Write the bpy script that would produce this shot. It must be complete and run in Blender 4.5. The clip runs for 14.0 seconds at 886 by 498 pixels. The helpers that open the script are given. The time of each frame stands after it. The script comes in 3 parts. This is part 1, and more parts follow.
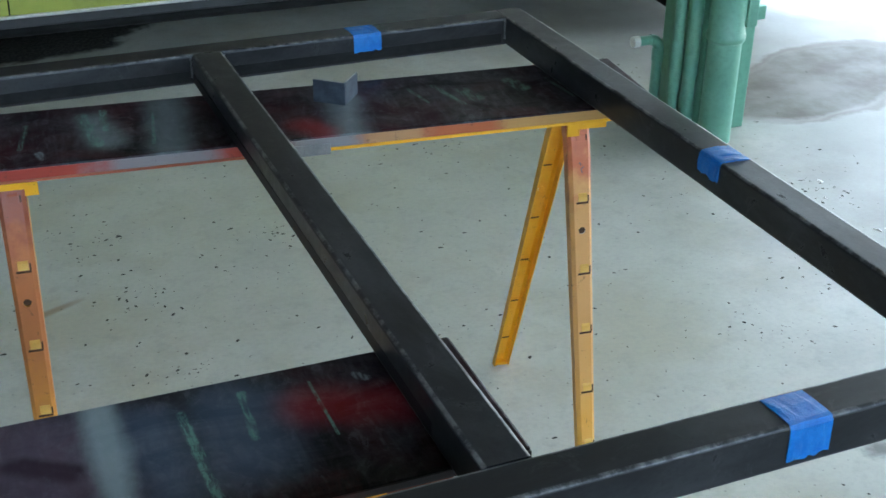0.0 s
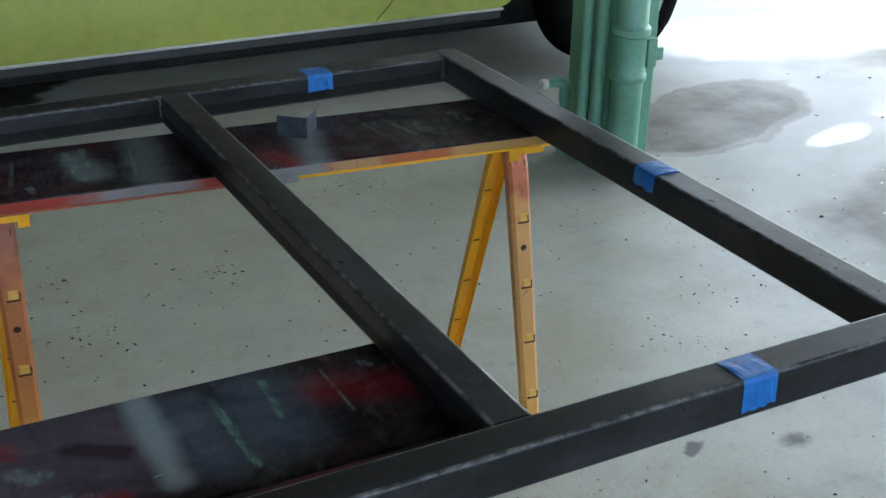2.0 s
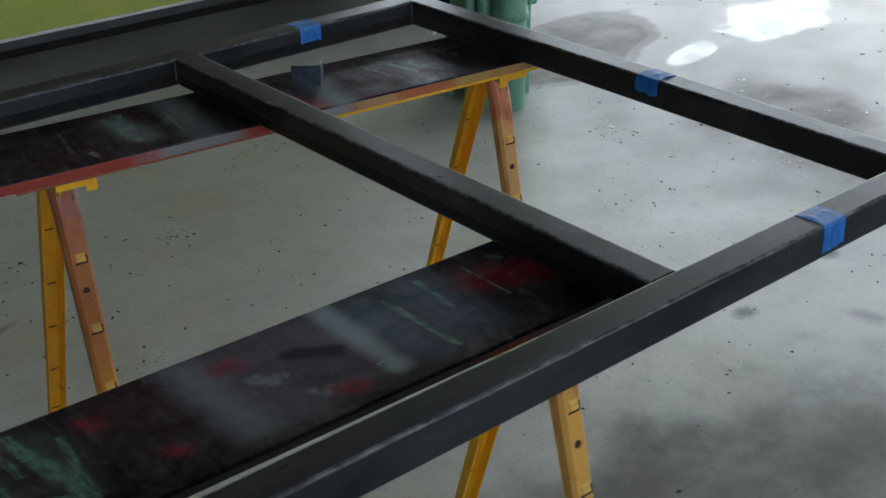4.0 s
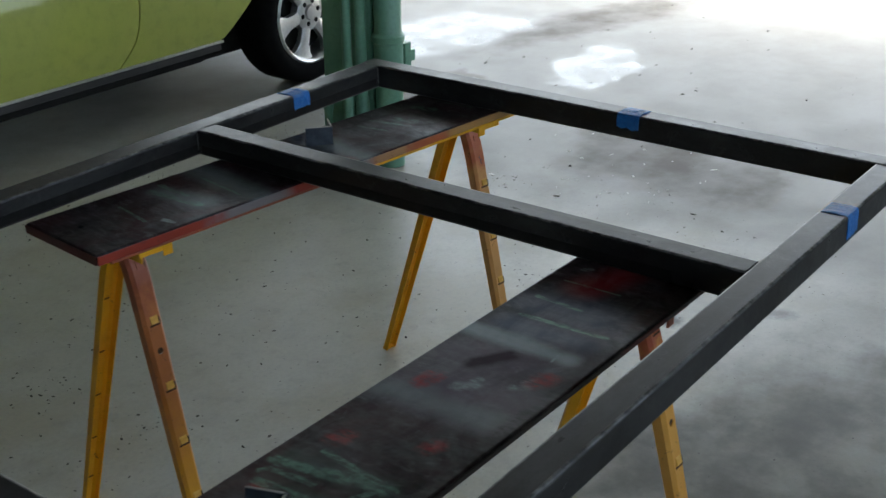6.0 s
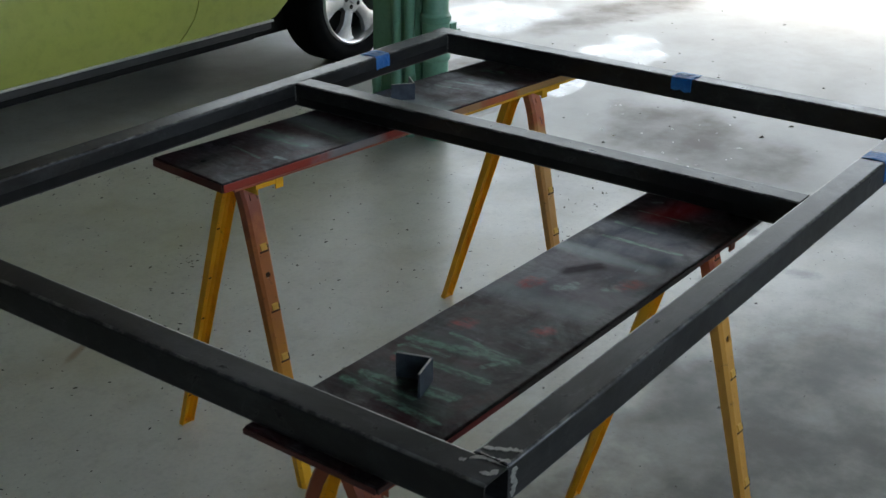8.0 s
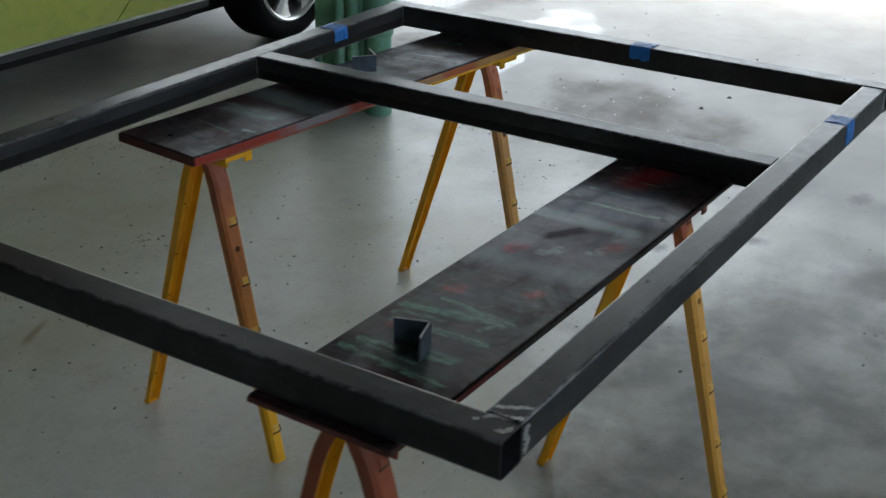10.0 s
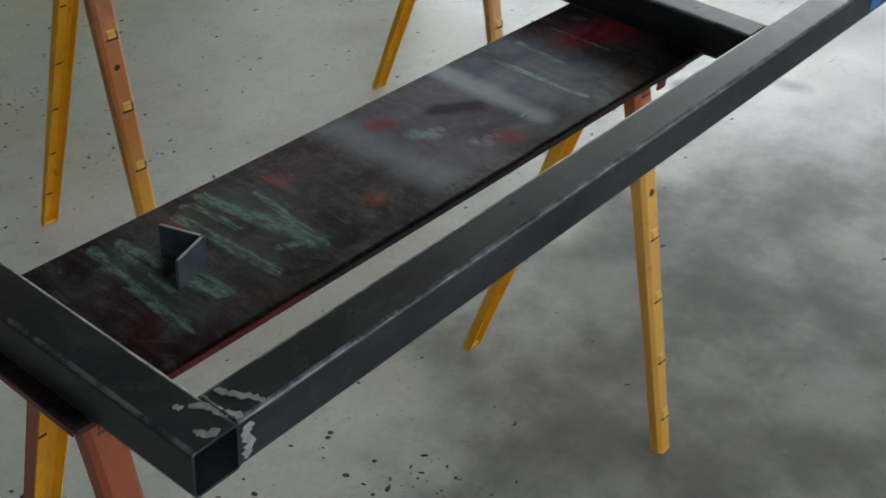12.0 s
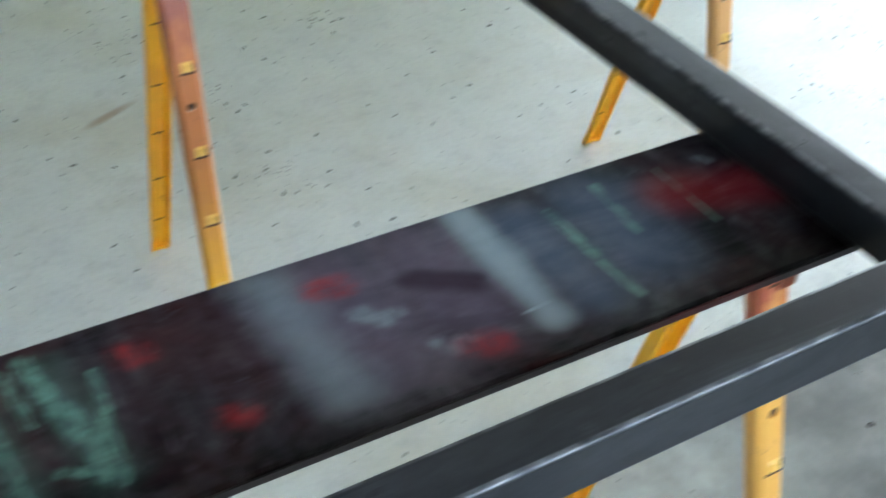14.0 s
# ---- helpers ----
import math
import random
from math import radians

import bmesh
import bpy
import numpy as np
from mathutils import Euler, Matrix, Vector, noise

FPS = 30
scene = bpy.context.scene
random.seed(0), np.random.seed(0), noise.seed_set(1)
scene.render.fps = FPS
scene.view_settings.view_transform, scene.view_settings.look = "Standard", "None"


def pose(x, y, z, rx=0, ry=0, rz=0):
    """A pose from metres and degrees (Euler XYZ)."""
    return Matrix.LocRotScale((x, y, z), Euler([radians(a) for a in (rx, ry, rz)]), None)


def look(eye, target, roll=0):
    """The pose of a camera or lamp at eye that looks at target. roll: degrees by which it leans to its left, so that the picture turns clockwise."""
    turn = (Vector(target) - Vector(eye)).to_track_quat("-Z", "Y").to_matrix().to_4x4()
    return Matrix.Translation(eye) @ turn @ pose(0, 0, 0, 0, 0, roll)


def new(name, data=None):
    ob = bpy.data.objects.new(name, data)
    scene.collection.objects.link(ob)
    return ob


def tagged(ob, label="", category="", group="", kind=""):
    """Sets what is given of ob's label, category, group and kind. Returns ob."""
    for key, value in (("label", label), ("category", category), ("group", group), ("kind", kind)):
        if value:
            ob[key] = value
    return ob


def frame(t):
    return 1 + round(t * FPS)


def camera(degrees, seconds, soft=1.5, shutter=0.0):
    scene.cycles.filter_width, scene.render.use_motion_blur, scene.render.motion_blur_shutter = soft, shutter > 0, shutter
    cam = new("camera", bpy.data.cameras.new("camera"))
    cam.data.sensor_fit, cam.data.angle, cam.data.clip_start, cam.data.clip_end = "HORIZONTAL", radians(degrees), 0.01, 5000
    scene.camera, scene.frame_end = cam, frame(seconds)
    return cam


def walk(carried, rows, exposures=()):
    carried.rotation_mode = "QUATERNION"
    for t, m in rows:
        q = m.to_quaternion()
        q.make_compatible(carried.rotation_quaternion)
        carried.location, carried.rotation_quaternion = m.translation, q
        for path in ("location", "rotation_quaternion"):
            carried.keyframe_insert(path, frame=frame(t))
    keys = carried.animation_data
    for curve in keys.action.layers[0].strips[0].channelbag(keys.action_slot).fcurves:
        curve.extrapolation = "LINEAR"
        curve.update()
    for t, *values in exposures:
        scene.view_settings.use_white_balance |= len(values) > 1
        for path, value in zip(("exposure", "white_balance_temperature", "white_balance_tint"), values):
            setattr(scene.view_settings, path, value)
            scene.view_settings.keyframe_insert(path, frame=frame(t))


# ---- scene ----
cam = camera(39.0, 14.0, shutter=0.5)
PATH = [
    (0, (0.712, -0.843, 1.631), (1.403, 0.778, 0.686), 0.9),
    (0.5, (0.713, -0.862, 1.634), (1.435, 0.754, 0.703), 0.6),
    (1, (0.7, -0.91, 1.644), (1.44, 0.718, 0.748), 0.2),
    (1.5, (0.617, -0.944, 1.651), (1.414, 0.671, 0.781), 0.3),
    (2, (0.499, -0.986, 1.658), (1.369, 0.596, 0.797), 1.3),
    (2.5, (0.425, -1.051, 1.665), (1.295, 0.545, 0.83), 1.5),
    (3, (0.338, -1.123, 1.69), (1.264, 0.443, 0.859), 0.8),
    (3.5, (0.151, -1.051, 1.679), (1.212, 0.407, 0.814), -0.2),
    (3.7, (0.06, -0.995, 1.676), (1.158, 0.419, 0.785), -0.3),
    (5.8, (-0.577, -0.691, 1.73), (0.86, 0.417, 0.887), -1.1),
    (6, (-0.675, -0.665, 1.736), (0.794, 0.425, 0.925), -0.7),
    (6.5, (-0.835, -0.611, 1.726), (0.683, 0.414, 0.925), -0.0),
    (7, (-0.937, -0.658, 1.729), (0.57, 0.378, 0.922), 0.9),
    (7.5, (-0.983, -0.715, 1.724), (0.493, 0.37, 0.92), 0.5),
    (7.7, (-1.016, -0.721, 1.732), (0.456, 0.367, 0.927), 0.6),
    (9.8, (-1.189, -0.622, 1.723), (0.351, 0.346, 0.891), 0.4),
    (10, (-1.144, -0.633, 1.712), (0.394, 0.338, 0.878), 1.0),
    (10.5, (-1.011, -0.735, 1.731), (0.501, 0.266, 0.889), 1.8),
    (11, (-0.858, -0.773, 1.696), (0.601, 0.258, 0.797), 2.4),
    (11.5, (-0.677, -0.696, 1.673), (0.69, 0.255, 0.565), 5.3),
    (12, (-0.498, -0.645, 1.658), (0.794, 0.341, 0.493), 3.9),
    (12.5, (-0.313, -0.683, 1.644), (0.72, 0.531, 0.437), 0.9),
    (13, (-0.148, -0.547, 1.559), (0.672, 0.771, 0.298), 0.8),
    (13.5, (-0.043, -0.505, 1.586), (0.737, 0.816, 0.303), 1.0),
    (14, (0.226, -0.524, 1.587), (1.061, 0.811, 0.353), 2.1),
]
walk(cam, [(t, look(eye, target, roll)) for t, eye, target, roll in PATH],
     [(0, 3.95, 6000, 0), (0.5, 3.92, 6100, 1), (1, 3.72, 6200, 1), (1.5, 3.62, 6250, 2), (2.5, 3.36, 6400, 3), (3, 3.40, 6500, 3), (3.7, 3.08, 6650, 4), (5.8, 2.66, 6750, 4), (6, 2.64, 6750, 4),
      (6.5, 2.44, 6750, 4), (7, 2.44, 6750, 4), (7.7, 2.66, 6800, 4), (9.8, 2.70, 6800, 4), (10, 2.72, 6800, 4), (10.5, 2.94, 6800, 4), (11, 2.76, 6900, 6),
      (11.5, 2.95, 7200, 8), (12, 3.42, 7100, 6), (12.5, 3.78, 7100, 5), (13, 4.24, 6800, 4), (13.5, 4.5, 6600, 4), (14, 4.6, 6200, 3)])

# ---- world and light ----
world = bpy.data.worlds.new("overcast_sky")
scene.world = world
world.use_nodes = True
wn = world.node_tree
sky = wn.nodes.new("ShaderNodeTexSky")
sky.sky_type, sky.sun_disc = "NISHITA", False
sky.sun_elevation, sky.sun_rotation = radians(70), radians(70)
sky.air_density, sky.dust_density, sky.ozone_density = 1.0, 5.0, 1.0
cloud = wn.nodes.new("ShaderNodeHueSaturation")
cloud.inputs["Saturation"].default_value = 0.84
wn.links.new(sky.outputs[0], cloud.inputs["Color"])
wn.links.new(cloud.outputs[0], wn.nodes["Background"].inputs[0])
wn.nodes["Background"].inputs[1].default_value = 0.15
sun = new("sun", bpy.data.lights.new("sun", "SUN"))
sun.data.energy, sun.data.angle, sun.data.color = 0.7, radians(20), (1.0, 0.97, 0.92)
sun.matrix_world = look((0, 0, 0), (-math.sin(radians(70)), -math.cos(radians(70)), -math.tan(radians(70))))


# ---- materials ----
class Nodes:
    """A node material with short ways to write its colour, gloss and relief."""

    def __init__(self, name, rough=0.5, metal=0.0):
        self.m = bpy.data.materials.new(name)
        self.m.use_nodes = True
        self.t = self.m.node_tree
        self.b = self.t.nodes["Principled BSDF"]
        self.b.inputs["Roughness"].default_value = rough
        self.b.inputs["Metallic"].default_value = metal
        self.co = self.t.nodes.new("ShaderNodeTexCoord")

    def put(self, socket, value):
        if isinstance(value, (int, float)):
            socket.default_value = value
        elif isinstance(value, tuple):
            socket.default_value = (*value, 1.0) if len(value) == 3 and socket.type == "RGBA" else value
        else:
            self.t.links.new(value, socket)

    def math(self, op, a, b=0.0, c=0.0, clamp=False):
        n = self.t.nodes.new("ShaderNodeMath")
        n.operation, n.use_clamp = op, clamp
        for s, v in zip(n.inputs, (a, b, c)):
            self.put(s, v)
        return n.outputs[0]

    def mapped(self, scale=(1, 1, 1), turn=(0, 0, 0), shift=(0, 0, 0), space="Object"):
        n = self.t.nodes.new("ShaderNodeMapping")
        n.inputs["Scale"].default_value, n.inputs["Location"].default_value = scale, shift
        n.inputs["Rotation"].default_value = [radians(a) for a in turn]
        self.t.links.new(self.co.outputs[space], n.inputs[0])
        return n.outputs[0]

    def noise(self, scale, detail=4.0, rough=0.55, at=None, warp=0.0):
        n = self.t.nodes.new("ShaderNodeTexNoise")
        n.inputs["Scale"].default_value, n.inputs["Detail"].default_value = scale, detail
        n.inputs["Roughness"].default_value, n.inputs["Distortion"].default_value = rough, warp
        self.t.links.new(at or self.co.outputs["Object"], n.inputs["Vector"])
        return n.outputs[0]

    def voronoi(self, scale, at=None):
        n = self.t.nodes.new("ShaderNodeTexVoronoi")
        n.inputs["Scale"].default_value = scale
        self.t.links.new(at or self.co.outputs["Object"], n.inputs["Vector"])
        return n.outputs[0]

    def step(self, v, lo, hi, a=0.0, b=1.0):
        n = self.t.nodes.new("ShaderNodeMapRange")
        n.interpolation_type = "SMOOTHSTEP"
        for s, x in zip(n.inputs, (v, lo, hi, a, b)):
            self.put(s, x)
        return n.outputs[0]

    def mix(self, f, a, b):
        n = self.t.nodes.new("ShaderNodeMix")
        n.data_type = "RGBA"
        self.put(n.inputs[0], f)
        self.put(n.inputs[6], a)
        self.put(n.inputs[7], b)
        return n.outputs[2]

    def axes(self, space="Object"):
        n = self.t.nodes.new("ShaderNodeSeparateXYZ")
        self.t.links.new(self.co.outputs[space], n.inputs[0])
        return n.outputs

    def set(self, **given):
        names = {"color": "Base Color", "rough": "Roughness", "metal": "Metallic", "coat": "Coat Weight",
                 "coat_rough": "Coat Roughness", "spec": "Specular IOR Level", "emit": "Emission Color", "power": "Emission Strength"}
        for k, v in given.items():
            self.put(self.b.inputs[names[k]], v)
        return self

    def bump(self, v, strength=0.3, depth=0.002):
        n = self.t.nodes.new("ShaderNodeBump")
        n.inputs["Strength"].default_value, n.inputs["Distance"].default_value = strength, depth
        self.t.links.new(v, n.inputs["Height"])
        self.t.links.new(n.outputs[0], self.b.inputs["Normal"])
        return self


def spot(n, x, y, rx, ry, wobble, soft=0.35, turn=0.0):
    """A patch round (x, y) with an uneven rim: 1 inside, 0 outside."""
    ax = n.axes()
    dx, dy = n.math("SUBTRACT", ax[0], x), n.math("SUBTRACT", ax[1], y)
    c, k = math.cos(radians(turn)), math.sin(radians(turn))
    u = n.math("MULTIPLY", n.math("ADD", n.math("MULTIPLY", dx, c), n.math("MULTIPLY", dy, k)), 1 / rx)
    v = n.math("MULTIPLY", n.math("SUBTRACT", n.math("MULTIPLY", dy, c), n.math("MULTIPLY", dx, k)), 1 / ry)
    d = n.math("SQRT", n.math("ADD", n.math("MULTIPLY", u, u), n.math("MULTIPLY", v, v)))
    d = n.math("ADD", d, n.math("MULTIPLY", n.math("SUBTRACT", wobble, 0.5), 1.6))
    return n.step(d, 1.0 - soft, 1.0 + soft, 1.0, 0.0)


def concrete():
    n = Nodes("concrete")
    big, mid, fine = n.noise(0.7, 5, 0.6), n.noise(4.5, 5, 0.6), n.noise(70, 4, 0.7)
    wob, ragged = n.noise(2.6, 5, 0.6), n.noise(40, 5, 0.7)
    c = n.mix(n.step(big, 0.3, 0.7), (0.53, 0.525, 0.435), (0.62, 0.615, 0.53))
    c = n.mix(n.step(mid, 0.40, 0.75, 0, 0.30), c, (0.42, 0.415, 0.36))
    c = n.mix(n.step(n.noise(1.9, 6, 0.65, n.mapped(shift=(4, 2, 0))), 0.46, 0.66, 0, 0.55), c, (0.44, 0.405, 0.28))
    c = n.mix(n.step(n.noise(14, 6, 0.7), 0.50, 0.70, 0, 0.30), c, (0.33, 0.32, 0.27))
    c = n.mix(n.step(fine, 0.4, 0.75, 0, 0.22), c, (0.30, 0.30, 0.26))
    c = n.mix(n.step(n.voronoi(31), 0.05, 0.12, 0.4, 0.0), c, (0.12, 0.11, 0.09))
    calm = n.math("ADD", n.math("MULTIPLY", wob, 0.45), 0.275)
    wet = n.math("MAXIMUM", spot(n, 4.74, 2.40, 0.45, 0.20, wob, 0.1, 8), spot(n, 4.7, 3.5, 0.8, 0.35, wob, 0.3, -20))
    wet = n.math("MAXIMUM", wet, spot(n, 4.05, 2.30, 0.20, 0.07, wob, 0.1, 15))
    wet = n.math("MULTIPLY", wet, n.step(n.noise(5, 5, 0.6), 0.36, 0.62, 0.4, 1.0))
    damp = n.math("MAXIMUM", spot(n, 3.74, 2.69, 0.52, 0.26, calm, 0.10, 20), spot(n, 3.66, 1.45, 0.5, 0.32, wob, 0.4, 60))
    damp = n.math("MAXIMUM", damp, spot(n, 5.6, 2.9, 0.9, 0.2, wob, 0.4, -12))
    # Floor colour is darkened eastward to offset the strong light near the opening.
    dim_east = n.step(n.math("ADD", n.axes()[0], n.math("MULTIPLY", wob, 1.2)), 2.7, 4.2)
    c = n.mix(n.math("MULTIPLY", dim_east, 0.8), c, (0.215, 0.215, 0.205))
    oil = n.math("MAXIMUM", spot(n, 2.19, 0.86, 0.035, 0.018, ragged, 0.3, 30), spot(n, 2.43, 0.78, 0.035, 0.025, ragged, 0.7))
    oil = n.math("MAXIMUM", oil, spot(n, 2.89, 0.83, 0.035, 0.022, ragged, 0.7))
    oil = n.math("MAXIMUM", oil, spot(n, 2.66, 0.55, 0.03, 0.05, ragged, 0.8, 20))
    oil = n.math("MAXIMUM", oil, spot(n, 3.25, 0.34, 0.06, 0.035, ragged, 0.6))
    # Near-black patch under the car, reaching to a sharp edge near x 1.62.
    black_patch = spot(n, 0.66, 4.30, 0.96, 0.46, calm, 0.06)
    rust = n.math("MAXIMUM", spot(n, 0.16, -0.02, 0.05, 0.03, wob, 0.6), spot(n, -0.28, 0.42, 0.07, 0.03, wob, 0.6))
    rust = n.math("MAXIMUM", rust, spot(n, 0.873, 2.006, 0.07, 0.014, wob, 0.6, 25))
    c = n.mix(n.math("MULTIPLY", damp, n.step(mid, 0.3, 0.7, 0.55, 0.95)), c, (0.105, 0.088, 0.070))
    rim = n.math("SUBTRACT", spot(n, 3.76, 2.69, 0.57, 0.29, calm, 0.05, 20), spot(n, 3.72, 2.68, 0.53, 0.26, calm, 0.05, 20), clamp=True)
    c = n.mix(n.math("MULTIPLY", rim, 0.7), c, (0.11, 0.09, 0.07))
    # Broad soft shade of the south-east floor, painted in as a mottled dark colour.
    floor_shade = n.math("MULTIPLY", spot(n, 1.70, -0.38, 1.25, 1.0, n.math("ADD", n.math("MULTIPLY", wob, 0.6), 0.2), 0.22),
                   n.step(n.noise(3.2, 6, 0.6), 0.32, 0.64, 0.62, 1.0))
    c = n.mix(floor_shade, c, (0.148, 0.140, 0.117))
    c = n.mix(n.math("MULTIPLY", wet, 0.25), c, (0.22, 0.22, 0.22))
    c = n.mix(n.math("MULTIPLY", oil, 0.75), c, (0.06, 0.055, 0.05))
    c = n.mix(n.math("MULTIPLY", rust, 0.6), c, (0.25, 0.12, 0.03))
    c = n.mix(n.math("MULTIPLY", black_patch, n.step(fine, 0.3, 0.6, 0.86, 1.0)), c, (0.025, 0.022, 0.018))
    r = n.step(mid, 0.25, 0.8, 0.28, 0.44)
    r = n.math("MULTIPLY", r, n.math("SUBTRACT", 1.0, n.math("MULTIPLY", wet, 0.42)))
    n.set(color=c, rough=n.math("ADD", r, n.math("ADD", n.math("MULTIPLY", black_patch, 0.4), n.math("MULTIPLY", dim_east, n.math("SUBTRACT", 0.14, n.math("MULTIPLY", wet, 0.14))))), spec=n.math("MULTIPLY", n.math("ADD", 0.30, n.math("MULTIPLY", wet, 0.15)), n.math("SUBTRACT", 1.0, n.math("MAXIMUM", n.math("MULTIPLY", floor_shade, 0.7), n.math("MULTIPLY", damp, 0.6)))))
    return n.bump(n.math("ADD", fine, n.math("MULTIPLY", mid, 0.4)), 0.16, 0.002).m


def mill_steel():
    """Black mill scale on a tube that lies along its own x, its rounded edges rubbed bright and painted with a
    highlight.
    """
    n = Nodes("mill_scale_steel")
    streak = n.noise(6, 6, 0.65, n.mapped((0.7, 1.6, 1.6)), 0.5)
    grain, smear = n.noise(170, 3, 0.6), n.noise(16, 6, 0.7, warp=1.5)
    c = n.mix(n.step(streak, 0.35, 0.7), (0.021, 0.0213, 0.022), (0.053, 0.0535, 0.055))
    c = n.mix(n.step(grain, 0.5, 0.8, 0, 0.5), c, (0.018, 0.018, 0.019))
    c = n.mix(n.step(n.noise(3.2, 6, 0.7, n.mapped((0.5, 2.2, 2.2), shift=(2, 5, 1)), 0.8), 0.50, 0.66, 0, 0.8), c, (0.022, 0.020, 0.019))
    c = n.mix(n.step(smear, 0.56, 0.74, 0, 0.5), c, (0.12, 0.12, 0.122))
    ax = n.axes()
    # Edge highlight painted as bright rubbed steel, with a dark line beside it.
    edge = n.math("MINIMUM", n.math("ABSOLUTE", ax[1]), n.math("SUBTRACT", n.math("ABSOLUTE", ax[2]), 0.0035))
    worn_highlight = n.math("MULTIPLY", n.step(edge, 0.0218, 0.0238), n.step(n.noise(22, 5, 0.75), 0.40, 0.64, 0.04, 0.7))
    line = n.math("MULTIPLY", n.step(edge, 0.0190, 0.0202), n.step(edge, 0.0206, 0.0216, 1, 0))
    c = n.mix(n.math("MULTIPLY", line, 0.5), c, (0.03, 0.03, 0.033))
    c = n.mix(worn_highlight, c, (0.32, 0.32, 0.31))
    n.set(color=c, metal=0.35, rough=n.step(smear, 0.3, 0.7, 0.38, 0.27), spec=0.3)
    return n.bump(grain, 0.12, 0.0006).m


def stroke(n, x0, y0, x1, y1, half, soft, wobble):
    """A brushed stroke from one point of the board to another, with torn rims."""
    ax = n.axes()
    dx, dy = x1 - x0, y1 - y0
    ll = dx * dx + dy * dy
    px, py = n.math("SUBTRACT", ax[0], x0), n.math("SUBTRACT", ax[1], y0)
    t = n.math("MULTIPLY", n.math("ADD", n.math("MULTIPLY", px, dx / ll), n.math("MULTIPLY", py, dy / ll)), 1.0, clamp=True)
    qx, qy = n.math("SUBTRACT", px, n.math("MULTIPLY", t, dx)), n.math("SUBTRACT", py, n.math("MULTIPLY", t, dy))
    d = n.math("SQRT", n.math("ADD", n.math("MULTIPLY", qx, qx), n.math("MULTIPLY", qy, qy)))
    d = n.math("ADD", d, n.math("MULTIPLY", n.math("SUBTRACT", wobble, 0.5), half * (2.4 if soft < 0.75 else 1.2)))
    return n.step(d, half * (1 - soft), half * (1 + soft), 1.0, 0.0)


def board_paint(name, layers, gloss):
    """Dark worn paint with strokes of other paints and painted sheen: layers of (colour, strength, softness, strokes).
    """
    n = Nodes(name)
    cloud, fleck = n.noise(7, 5, 0.6, warp=0.8), n.noise(90, 4, 0.7)
    torn = n.noise(38, 6, 0.75, n.mapped((3.6, 0.9, 1)), 0.9)
    hazy = n.noise(11, 4, 0.6)
    c = n.mix(n.step(cloud, 0.35, 0.68), (0.007, 0.006, 0.0065), (0.030, 0.011, 0.013))
    c = n.mix(n.step(n.noise(4, 5, 0.6), 0.52, 0.7, 0, 0.6), c, (0.028, 0.029, 0.032))
    c = n.mix(n.step(fleck, 0.62, 0.72, 0, 0.35), c, (0.07, 0.065, 0.065))
    rub = n.noise(9, 6, 0.7, n.mapped((5, 0.8, 1)), 0.7)
    c = n.mix(n.step(rub, 0.44, 0.70, 0, 0.5), c, (0.070, 0.070, 0.078))
    c = n.mix(n.step(n.noise(5, 5, 0.65, n.mapped((1, 1, 1), shift=(3, 1, 0)), 1.0), 0.52, 0.66, 0, 0.5), c, (0.055, 0.011, 0.013))
    scuff = n.noise(24, 6, 0.72, n.mapped((1.6, 0.8, 1), (0, 0, 25)), 1.6)
    c = n.mix(n.step(scuff, 0.55, 0.66, 0, 0.55), c, (0.085, 0.085, 0.092))
    c = n.mix(n.step(n.noise(60, 5, 0.75, warp=1.0), 0.60, 0.68, 0, 0.8), c, (0.004, 0.004, 0.004))
    matte = 0.0
    for colour, strength, soft, strokes in layers:
        mask = None
        for s in strokes:
            one = stroke(n, *s, soft, torn if soft < 0.5 else 0.5 if colour == MAROON else hazy)
            mask = one if mask is None else n.math("MAXIMUM", mask, one)
        broken = n.step(n.noise(42, 5, 0.75, n.mapped((3.0, 0.5, 1)), 0.5), 0.40, 0.56, 0.12, 1.0)
        if soft < 0.75:
            mask = n.math("MULTIPLY", mask, broken)
        worn_off = n.step(n.noise(55, 6, 0.75, warp=0.8), 0.42, 0.60, 1.0, 0.45)
        if soft < 0.75:
            mask = n.math("MULTIPLY", mask, worn_off)
        if colour == MAROON:
            matte = mask
        c = n.mix(n.math("MULTIPLY", mask, strength), c, colour)
    blotch = n.math("MULTIPLY", n.step(n.noise(9, 6, 0.68, n.mapped((0.8, 1.3, 1), shift=(7, 3, 0)), 0.9), 0.36, 0.62), n.step(scuff, 0.36, 0.60, 0.45, 1.0))
    spec = n.math("MULTIPLY", n.math("ADD", 0.05, n.math("MULTIPLY", blotch, gloss)), n.math("SUBTRACT", 1.0, n.math("MULTIPLY", matte, 0.95)))
    n.set(color=c, rough=n.step(cloud, 0.3, 0.7, 0.30, 0.46), spec=spec)
    return n.bump(n.math("ADD", fleck, torn), 0.15, 0.0012).m


